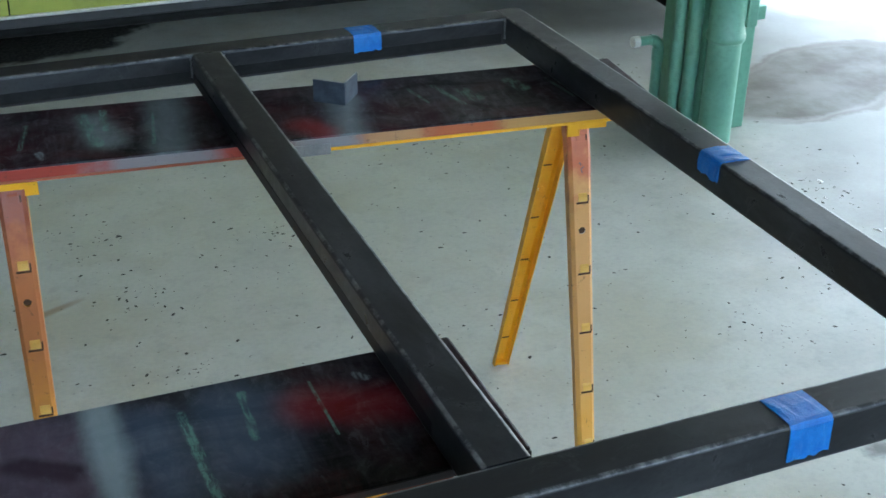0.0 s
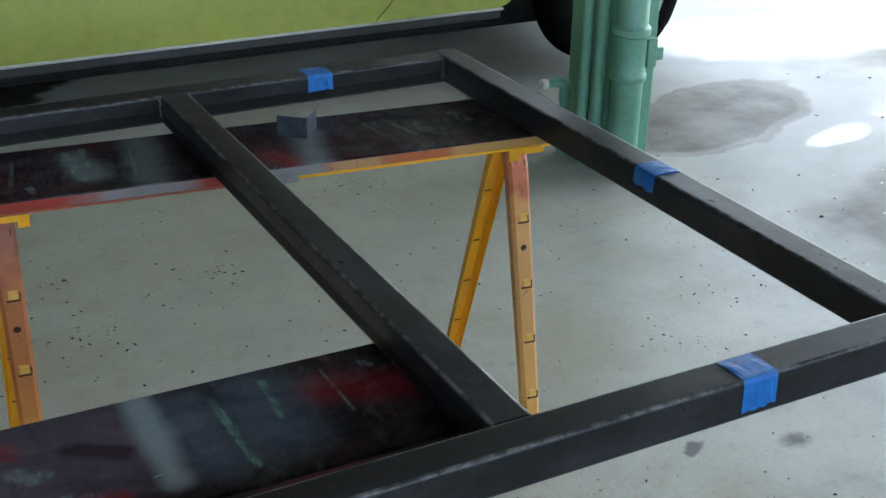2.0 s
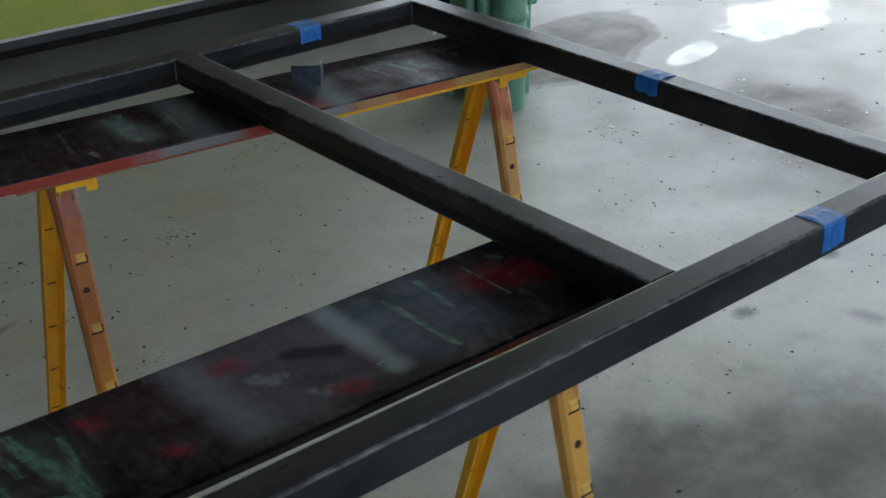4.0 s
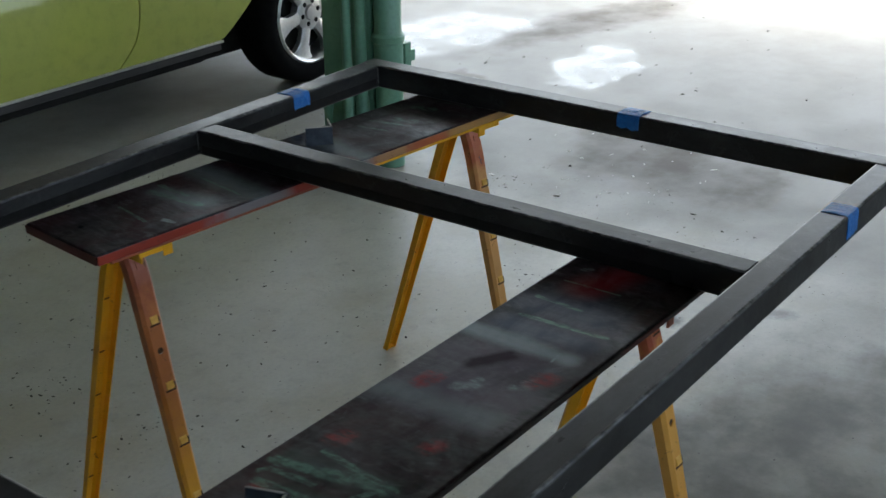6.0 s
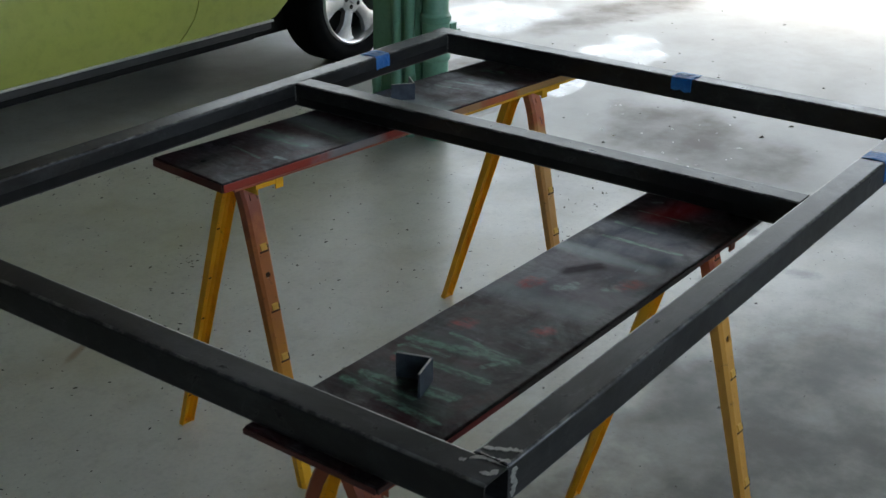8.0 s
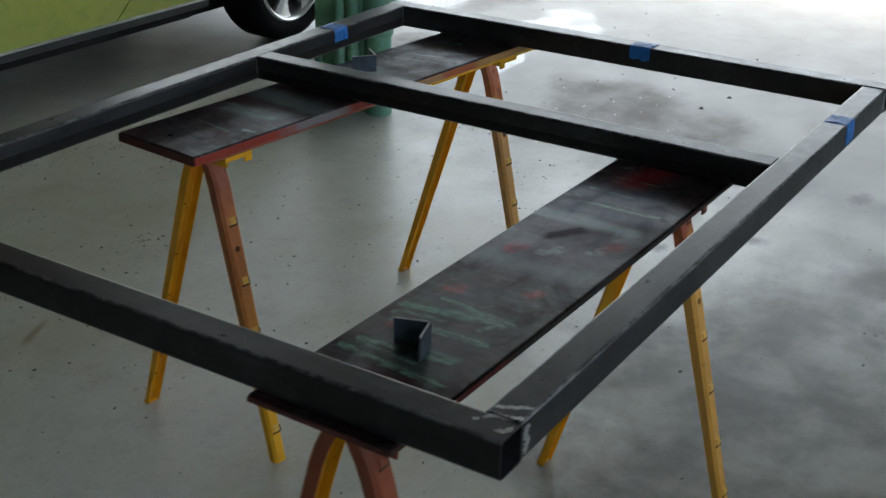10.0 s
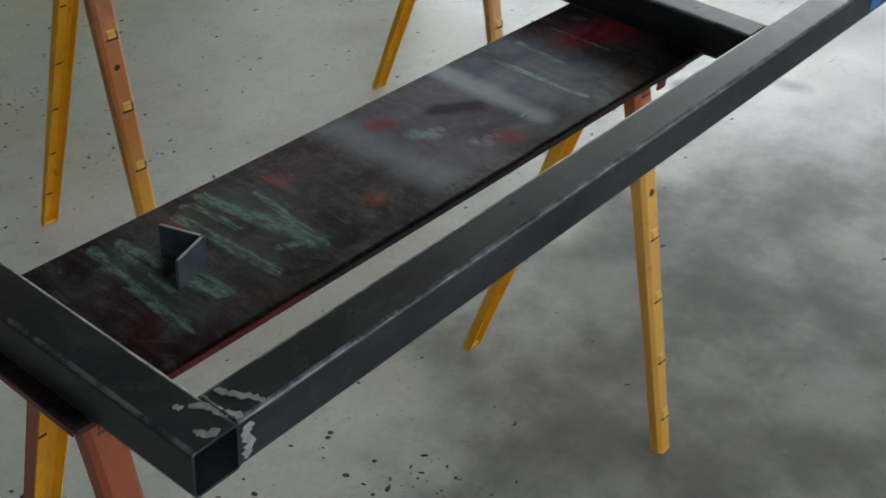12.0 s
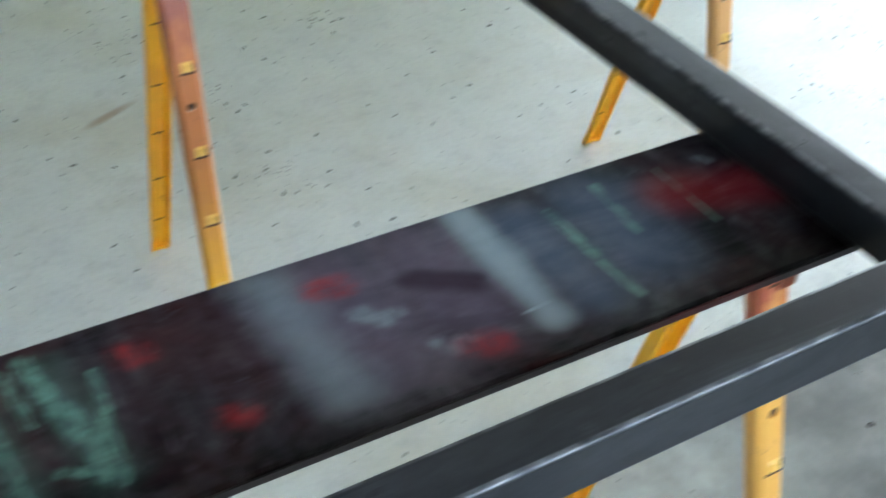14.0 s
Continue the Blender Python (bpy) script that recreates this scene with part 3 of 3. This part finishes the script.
def leg_mesh(top, foot, wide=0.048, deep=0.030, wall=0.002, hole=0.525, radius=0.0075, slim=0.74, shoulder=0.024):
    """A pressed channel leg from top to foot, its web away from the horse's middle, with one round hole."""
    a, b = Vector(top), Vector(foot)
    s = 1 if foot[1] > top[1] else -1

    def profile(k):
        h, d = wide / 2 * k, deep * k
        return [(-h, -d), (-h, -0.007), (-h + 0.007, 0), (h - 0.007, 0), (h, -0.007), (h, -d),
                (h - wall, -d), (h - wall, -0.007 - wall), (h - 0.008, -wall), (-h + 0.008, -wall), (-h + wall, -0.007 - wall), (-h + wall, -d)]

    def at_height(z):
        p = a.lerp(b, (a.z - z) / (a.z - b.z))
        p.y -= s * shoulder * max(0.0, 1 - (a.z - z) / 0.10) ** 2
        return p

    bm = bmesh.new()
    heights = (a.z, a.z - 0.018, a.z - 0.04, a.z - 0.07, a.z - 0.10, hole + 0.012, hole - 0.012, b.z)
    rows = []
    for z in heights:
        c = at_height(z)
        rows.append([bm.verts.new((c.x + u, c.y + s * v, z)) for u, v in profile(1 + (slim - 1) * (a.z - z) / (a.z - b.z))])
    n = 12
    rims = []
    for k, (p, q) in enumerate(zip(rows, rows[1:])):
        for i in range(n):
            j = (i + 1) % n
            if k == 5 and i in (2, 8):
                quad = (p[i], p[j], q[j], q[i])
                mid = sum((v.co for v in quad), Vector()) / 4
                eu, ev = (p[j].co - p[i].co).normalized(), (q[i].co - p[i].co).normalized()
                oct_ = [bm.verts.new(mid + radius * (eu * math.cos(radians(g)) + ev * math.sin(radians(g)))) for g in (202.5, 247.5, 292.5, 337.5, 22.5, 67.5, 112.5, 157.5)]
                for m in range(4):
                    bm.faces.new((quad[m], oct_[2 * m], oct_[2 * m + 1]))
                    bm.faces.new((quad[m], oct_[(2 * m + 1) % 8], oct_[(2 * m + 2) % 8], quad[(m + 1) % 4]))
                rims.append(oct_)
            else:
                bm.faces.new((p[i], p[j], q[j], q[i]))
    bm.faces.new(rows[0])
    bm.faces.new(rows[-1])
    r0, r1 = rims
    near = [min(r1, key=lambda v: (v.co - w.co).length) for w in r0]
    for i in range(8):
        bm.faces.new((r0[i], r0[(i + 1) % 8], near[(i + 1) % 8], near[i]))
    return bm


def lug_mesh():
    """A pressed-out tab: a short bridge that stands proud of the web, open below."""
    pts = [(-0.0088, 0.0, 0.0085), (0.0088, 0.0, 0.0085), (0.0088, 0.0022, 0.004), (-0.0088, 0.0022, 0.004)]
    bm = bmesh.new()
    top = [bm.verts.new(p) for p in pts]
    low = [bm.verts.new(p) for p in ((-0.0088, 0.0030, -0.0075), (0.0088, 0.0030, -0.0075), (0.0088, 0.0, -0.0075), (-0.0088, 0.0, -0.0075))]
    bm.faces.new((top[0], top[1], top[2], top[3]))
    bm.faces.new((top[3], top[2], low[1], low[0]))
    bm.faces.new((low[0], low[1], low[2], low[3]))
    bm.faces.new((top[0], top[3], low[0], low[3]))
    bm.faces.new((top[1], low[2], low[1], top[2]))
    bm.faces.new((top[0], low[3], low[2], top[1]))
    return bm


def slot_mesh(side):
    bm = box(-0.0125, 0.0125, -0.0002, 0.0012, -0.0128, -0.009)
    a, b = sorted((side * 0.0105, side * 0.0132))
    return box(a, b, -0.0002, 0.0012, -0.009, 0.004, 0.0, bm)


def leg(h, x_top, y_top, x_foot, y_foot, material, thick):
    s = 1 if y_foot > y_top else -1
    z_top = TOP - thick - 0.004
    ob = part("leg", leg_mesh((x_top, y_top, z_top), (x_foot, y_foot, 0)), material, h)
    lean = math.degrees(math.atan2(abs(y_foot - y_top), z_top))
    for z in (0.705, 0.590, 0.450, 0.330, 0.205, 0.085):
        y = y_top + (y_foot - y_top) * (z_top - z) / z_top
        y -= s * 0.024 * max(0.0, 1 - (z_top - z) / 0.10) ** 2
        x = x_top + (x_foot - x_top) * (z_top - z) / z_top
        m = pose(x + 0.002, y, z, lean, 0, 0) if s > 0 else pose(x + 0.002, y, z, 0, 0, 180) @ pose(0, 0, 0, lean)
        part("lug", lug_mesh(), LUG_YELLOW if z < 0.7 else material, ob, m=m)
        part("slot", slot_mesh(s), RUST, ob, m=m)
        part("slit", box(-0.010, 0.008, -0.0036, -0.0021, -0.003, 0.0, 0.0), RUST, ob, m=m)
    # Added disc plugs the leg's hole, dark in front like its shaded inside.
    y = y_top + (y_foot - y_top) * (z_top - 0.525) / z_top
    x = x_top + (x_foot - x_top) * (z_top - 0.525) / z_top
    part("hole_plug", turned([(0.0072, 0), (0.0072, 0.0015)], 10), RUST if s < 0 else YELLOW, ob, m=pose(x, y - s * 0.0035, 0.525, 90))
    foot = box(x_foot - 0.015, x_foot + 0.015, y_foot - (0.019 if s > 0 else -0.002), y_foot - (0.002 if s > 0 else -0.019), 0.0, 0.006, 0.001)
    part("foot_plate", foot, material, ob)
    return ob


def sawhorse(m, legs, top, edge, front_paint, thick, length, label):
    h = thing("sawhorse", label, "sawhorse", m, group="sawhorses")
    bm = box(0, length, -BW / 2, BW / 2, TOP - thick, TOP, 0.004)
    part("board", bm, top, h)
    part("edge_band", box(0.001, length - 0.001, -BW / 2 - 0.0022, -BW / 2 - 0.0002, TOP - thick + 0.001, TOP - 0.003, 0.0008), edge, h)
    part("end_band", box(-0.0022, -0.0002, -BW / 2 + 0.001, BW / 2 - 0.001, TOP - thick + 0.001, TOP - 0.003, 0.0008), MAROON_PAINT, h)
    part("top_rail", box(0.05, length - 0.05, -0.03, 0.03, TOP - thick - 0.012, TOP - thick, 0.002), YELLOW, h)
    for (x, front, back), paint, inward in zip(legs, front_paint, (1, -1)):
        leg(h, x, -0.040, *front, paint[0], thick)
        leg(h, x, 0.034, *back, paint[1], thick)
        z = TOP - thick
        plate = box(x - 0.030, x + 0.030, -0.103, -0.099, z - 0.026, z - 0.0003, 0.001)
        a, b = sorted((x + inward * 0.026, x + inward * 0.048))
        box(a, b, -0.104, -0.100, z - 0.038, z - 0.014, 0.001, plate)
        box(x - 0.028, x + 0.028, -0.100, 0.060, z - 0.005, z - 0.0004, 0.001, plate)
        box(x - 0.024, x - 0.0215, -0.100, -0.045, z - 0.040, z - 0.004, 0.0005, plate)
        hinge = part("hinge_bracket", plate, paint[2], h)
        for dx in (-0.018, 0.018):
            part("rivet", turned([(0.0045, 0), (0.0045, 0.001), (0.003, 0.0025), (0.0008, 0.003)], 10), paint[2], hinge, m=pose(x + dx, -0.103, z - 0.012, 90), smooth=True)
    return h


near_horse = sawhorse(pose(-0.014, 0.280, 0, 0, 0, -0.9), ((0.074, (0.080, -0.236), (0.070, 0.248)), (1.142, (1.150, -0.223), (1.130, 0.250))), NEAR_BOARD, NEAR_EDGE, ((REDDISH, RED_OUTSIDE, REDDISH), (PALE, YELLOW, REDDISH)), 0.013, 1.256,
                      "folding sawhorse with yellow legs and dark green-smeared board")
far_horse = sawhorse(pose(0.655, 1.235, 0, 0, 0, -5.9), ((0.134, (0.138, -0.202), (0.116, 0.264)), (1.158, (1.166, -0.200), (1.134, 0.274))), FAR_BOARD, FAR_EDGE, ((ORANGE, YELLOW, YELLOW), (TAN, YELLOW, YELLOW)), 0.022, 1.285,
                     "folding sawhorse with yellow legs and dark red-edged board")
part("front_rail", box(0.02, 1.24, -BW / 2 + 0.003, -BW / 2 + 0.020, TOP - 0.013 - 0.005, TOP - 0.013 - 0.0003, 0.0015), NEAR_EDGE, near_horse, "dark red-flecked rail under the board")
part("front_rail", box(0.03, 0.598, -BW / 2 - 0.001, -BW / 2 + 0.010, TOP - 0.022 - 0.005, TOP - 0.022 - 0.0003, 0.001), ORANGE, far_horse, "red-brown stretch of the rail")
part("front_rail", box(0.60, 1.265, -BW / 2 - 0.001, -BW / 2 + 0.010, TOP - 0.022 - 0.006, TOP - 0.022 - 0.0003, 0.001), YELLOW, far_horse)
part("clip", box(0.58, 0.665, -BW / 2 - 0.006, -BW / 2 - 0.0025, TOP - 0.022 - 0.010, TOP - 0.012, 0.001), GREY_CLIP, far_horse, "grey metal clip on the edge")
for k, (dx, dz, tall) in enumerate(((0.000, 0.0, 0.010), (0.004, -0.008, 0.006), (0.003, -0.014, 0.009))):
    y = -0.040 + (-0.200 + 0.040) * (0.765 - 0.655 - dz) / 0.765
    part("marker_stroke", box(-0.0035, 0.0035, -0.0006, 0.0004, -0.0009, 0.0009), BLUED, far_horse, "scrawled pen mark",
         pose(1.158 + dx, y - 0.0008, 0.655 + dz, 9, (65, -40, 70)[k], 0))
bolt = turned([(0.006, 0), (0.006, 0.0015), (0.004, 0.003)], 12)
part("bolt_head", bolt, BLACK, far_horse, m=pose(0.06, 0.02, TOP), smooth=True)


# ---- loose angle brackets on the boards ----
def angle_bracket(corner, turn_a, len_a, turn_b, len_b, tall):
    """Two steel plates that meet in an upright corner."""
    b = thing("angle_bracket", "small bent angle bracket of dark cut steel standing on the board", "bracket", pose(corner[0], corner[1], TOP), group="angle brackets")
    part("plate", box(-0.002, len_a, -0.002, 0.002, 0, tall, 0.0006), BLUED, b, m=pose(0, 0, 0, 0, 0, turn_a))
    part("plate", box(0.0025, len_b, -0.002, 0.002, 0, tall, 0.0006), BLUED, b, m=pose(0, 0, 0, 0, 0, turn_b))
    for name, turn, length in (("cut_edge", turn_a, len_a), ("cut_edge", turn_b, len_b)):
        part(name, box(0.003, length - 0.001, -0.0017, 0.0017, tall + 0.0001, tall + 0.0009, 0.0003), RAW_STEEL, b, "bright cut edge", pose(0, 0, 0, 0, 0, turn))
    return b


angle_bracket((1.372, 1.168), 139, 0.060, 50, 0.062, 0.042)
angle_bracket((0.249, 0.267), 110, 0.056, 197, 0.055, 0.040)


# ---- crumbs on the floor ----
def crumbs(name, count, area, sizes, material, label, seed, clumps=0):
    rng = random.Random(seed)
    verts, faces = [], []
    centres = [(rng.uniform(area[0], area[1]), rng.uniform(area[2], area[3])) for _ in range(clumps)]
    for _ in range(count):
        if centres and rng.random() < 0.35:
            c = rng.choice(centres)
            x, y = rng.gauss(c[0], 0.06), rng.gauss(c[1], 0.06)
        else:
            x, y = rng.uniform(area[0], area[1]), rng.uniform(area[2], area[3])
        if x > 1.0 and y < 0.62 and rng.random() < 0.8:
            continue
        r = sizes[0] + (sizes[1] - sizes[0]) * rng.random() ** 3
        lean, long_ = rng.uniform(0, math.pi), rng.uniform(1.0, 2.4)
        k, n = len(verts), 5
        for i in range(n):
            g = 2 * math.pi * i / n
            u, v = r * long_ * math.cos(g) * rng.uniform(0.6, 1.2), r * math.sin(g) * rng.uniform(0.6, 1.2)
            verts.append((x + u * math.cos(lean) - v * math.sin(lean), y + u * math.sin(lean) + v * math.cos(lean), 0.0003))
        verts.append((x, y, 0.0003 + r * rng.uniform(0.3, 0.8)))
        faces += [(k + i, k + (i + 1) % n, k + n) for i in range(n)]
    me = bpy.data.meshes.new(name)
    me.from_pydata(verts, [], faces)
    me.materials.append(material)
    tagged(new(name, me), label, "debris", kind="stuff")


crumbs("floor_crumbs", 3600, (-1.6, 3.4, -0.6, 3.2), (0.0013, 0.0050), DEBRIS, "dark crumbs and dry leaf bits scattered on the concrete", 5, 40)
crumbs("swept_crumbs", 420, (-0.7, 0.75, -0.35, 0.55), (0.0018, 0.0075), DEBRIS, "dark crumbs lying below the frame corner", 11, 7)
crumbs("far_crumbs", 110, (3.4, 7.0, -0.5, 3.0), (0.003, 0.012), DEBRIS, "dark crumbs scattered on the outer concrete", 6)
crumbs("paint_flecks", 40, (3.1, 4.0, 1.2, 2.0), (0.003, 0.010), WHITE_PVC, "pale paint flecks on the concrete", 7, 5)


# ---- car ----
def curve_at(points, x):
    for (x0, z0), (x1, z1) in zip(points, points[1:]):
        if x <= x1:
            return z0 + (z1 - z0) * max(0.0, (x - x0) / (x1 - x0))
    return points[-1][1]


BELLY = [(-4.30, 0.33), (-3.86, 0.33), (-3.80, 0.42), (-3.66, 0.60), (-3.40, 0.69), (-3.14, 0.60), (-3.00, 0.42), (-2.96, 0.325),
         (-0.585, 0.325), (-0.41, 0.485), (-0.30, 0.60), (0.0, 0.70), (0.30, 0.61), (0.42, 0.45), (0.48, 0.32), (0.66, 0.33)]
BULGE = [(0.25, 0.04), (0.33, 0.028), (0.42, 0.004), (0.50, -0.004), (0.60, 0.0), (0.70, 0.016), (0.80, 0.05), (0.84, 0.09)]


def side_panel(x0, x1, flip):
    """A stretch of the car's side between two shut lines, from the sill or the wheel arch up to the waist."""
    cols = max(4, int((x1 - x0) / 0.06))
    rings = []
    for i in range(cols + 1):
        x = x0 + (x1 - x0) * i / cols
        low = curve_at(BELLY, x)
        nose = 0.10 * max(0.0, (x - 0.25) / 0.41) ** 2
        ring_ = []
        for k in range(11):
            z = low + (0.84 - low) * k / 10
            y = curve_at(BULGE, z) + nose + 0.05 * max(0.0, (-x - 3.75)) ** 2
            lean = 0.13 * (1 - math.exp(-max(0.0, z - 0.337) / 0.09)) * max(0.0, 1 - abs(x + 1.175) / 0.45)
            ring_.append((x + lean, 1.66 - y if flip else y, z))
        back = [(u, v - 0.022 if flip else v + 0.022, w) for u, v, w in ring_[::-1]]
        rings.append(ring_ + back)
    return loft(rings)


def wheel(c, x, y, side):
    """A tyre on a cast wheel; side -1 shows its face to -y."""
    turn = pose(x, y, 0.342, 90 if side < 0 else -90)
    rim = part("wheel", turned([(0.236, 0.010), (0.248, 0.0), (0.248, -0.16), (0.222, -0.15), (0.215, -0.04), (0.222, -0.006), (0.232, 0.008), (0.236, 0.010)], 44, caps=False), CHROME, c, "silver cast wheel", turn, True)
    part("tyre", turned([(0.243, 0.0), (0.262, 0.014), (0.300, 0.014), (0.328, -0.004), (0.341, -0.03), (0.341, -0.175), (0.330, -0.20), (0.28, -0.21), (0.243, -0.16), (0.243, 0.0)], 48, caps=False), RUBBER, rim, "black rubber tyre", smooth=True)
    part("brake_disc", turned([(0.02, -0.085), (0.200, -0.085), (0.200, -0.11), (0.02, -0.11)], 36), BLACK, rim, "dark brake disc", smooth=True)
    part("hub", turned([(0.090, -0.060), (0.088, -0.022), (0.072, -0.014), (0.040, -0.014), (0.034, -0.004), (0.004, -0.002)], 30), CHROME, rim, smooth=True)
    for i in range(6):
        g = pose(0, 0, 0, 0, 0, 60 * i + 12)
        rings = [[(r, -w, z - 0.030), (r, w, z - 0.030), (r, w * 0.92, z - 0.006), (r, w * 0.5, z), (r, -w * 0.5, z), (r, -w * 0.92, z - 0.006)]
                 for r, w, z in ((0.060, 0.034, -0.018), (0.10, 0.031, -0.014), (0.15, 0.034, -0.012), (0.195, 0.056, -0.012), (0.224, 0.098, -0.010))]
        part("spoke", loft(rings), CHROME, rim, m=g, smooth=True)
        part("lug_nut", turned([(0.012, -0.020), (0.012, -0.012), (0.009, -0.010)], 10), BLACK, rim, m=g @ pose(0.056, 0, 0), smooth=True)


def car():
    c = thing("car", "lime green car with silver wheels parked on the concrete", "car", pose(3.755, 3.375, 0, 0, 0, -0.3))
    for flip in (False, True):
        part("rear_quarter", side_panel(-4.28, -2.805, flip), LIME, c, smooth=True)
        part("door", side_panel(-2.800, -1.179, flip), LIME, c, smooth=True)
        part("front_wing", side_panel(-1.172, 0.64, flip), LIME, c, smooth=True)
    part("underbody", box(-4.2, 0.45, 0.27, 1.39, 0.17, 0.80, 0.02), BLACK, c, "black underbody")
    part("floor_pan", box(-2.92, -0.66, 0.06, 1.60, 0.24, 0.82, 0.02), BLACK, c)
    for y0 in (0.030, 1.595):
        part("sill", box(-2.94, -0.59, y0, y0 + 0.035, 0.284, 0.322, 0.006), SILL, c, "dark grey sill")
    strip = box(-2.94, -0.585, 0.016, 0.034, 0.3205, 0.331, 0.003)
    part("sill_trim", strip, CHROME, c, "bright sill trim")
    part("bonnet", box(-1.1, 0.60, 0.09, 1.57, 0.82, 0.85, 0.012), LIME, c)
    part("boot_lid", box(-4.25, -3.4, 0.09, 1.57, 0.82, 0.86, 0.012), LIME, c)
    cabin = [[(x, y, z) for x, y in ((-3.35 + s * 0.55, 0.09 + s * 0.14), (-0.95 - s * 0.75, 0.09 + s * 0.14), (-0.95 - s * 0.75, 1.57 - s * 0.14), (-3.35 + s * 0.55, 1.57 - s * 0.14))] for z, s in ((0.83, 0), (1.20, 0.85), (1.24, 1.0))]
    part("cabin_glass", loft(cabin), GLASS, c, "dark glass cabin")
    part("roof", box(-2.85, -1.70, 0.22, 1.44, 1.235, 1.275, 0.02), LIME, c)
    part("front_bumper", box(0.40, 0.68, 0.06, 1.60, 0.285, 0.36, 0.025), BLACK, c, "black front bumper")
    part("rear_bumper", box(-4.38, -4.24, 0.06, 1.60, 0.33, 0.46, 0.02), BLACK, c, "black rear bumper")
    for x in (0.0, -3.40):
        wheel(c, x, 0.012, -1)
        wheel(c, x, 1.648, 1)


car()


# ---- roof post with pipes ----
def post():
    p = thing("roof_post", "green painted post with green downpipes strapped to it", "post", pose(3.04, 2.345, 0))
    part("shaft", box(-0.035, 0.155, 0.055, 0.310, 0, 3.3, 0.006), GREEN, p)
    big = part("downpipe", turned([(0.054, 0), (0.054, 0.34), (0.058, 0.343), (0.063, 0.350), (0.063, 0.368), (0.058, 0.375), (0.058, 0.50), (0.065, 0.508), (0.065, 0.530), (0.058, 0.538), (0.054, 0.545), (0.053, 3.3)], 32), GREEN, p, smooth=True)
    part("inspection_box", box(0.035, 0.075, -0.055, -0.020, 0.395, 0.495, 0.004), GREEN, big)
    part("inspection_cap", box(0.070, 0.105, -0.052, -0.028, 0.415, 0.460, 0.004), GREEN, big)
    small = part("downpipe", turned([(0.0225, 0), (0.0225, 3.3)], 20), GREEN, p, m=pose(-0.054, 0.094, 0), smooth=True)
    part("socket", turned([(0.026, 0.20), (0.026, 0.27), (0.023, 0.275)], 20), GREEN, small, smooth=True)
    thin = part("downpipe", turned([(0.0195, 0), (0.0195, 3.3)], 20), GREEN, p, m=pose(-0.078, 0.146, 0), smooth=True)
    part("socket", turned([(0.0235, 0.13), (0.0235, 0.30), (0.020, 0.305)], 20), GREEN, thin, smooth=True)
    bm = turned([(0.018, 0), (0.018, 0.20), (0.021, 0.205), (0.021, 0.245)], 20)
    tap = part("stub_pipe", bm, GREEN, p, m=pose(-0.085, 0.250, 0), smooth=True)
    rings = []
    for k in range(7):
        g = radians(90 * k / 6)
        c = Vector((-0.032 * (1 - math.cos(g)), 0, 0.245 + 0.032 * math.sin(g)))
        d = Vector((math.cos(g), 0, math.sin(g)))
        rings.append([tuple(c + 0.019 * (d * math.cos(q) + Vector((0, 1, 0)) * math.sin(q))) for q in (2 * math.pi * i / 16 for i in range(16))])
    part("elbow", loft(rings), GREEN, tap, smooth=True)
    part("elbow_arm", turned([(0.016, 0), (0.016, 0.05)], 16), GREEN, tap, m=pose(-0.032, 0, 0.277, 0, -90), smooth=True)
    part("cap", turned([(0.019, 0), (0.019, 0.022), (0.013, 0.026), (0.004, 0.027)], 16), WHITE_PVC, tap, "white plastic end cap", pose(-0.080, 0, 0.277, 0, -90), True)


post()
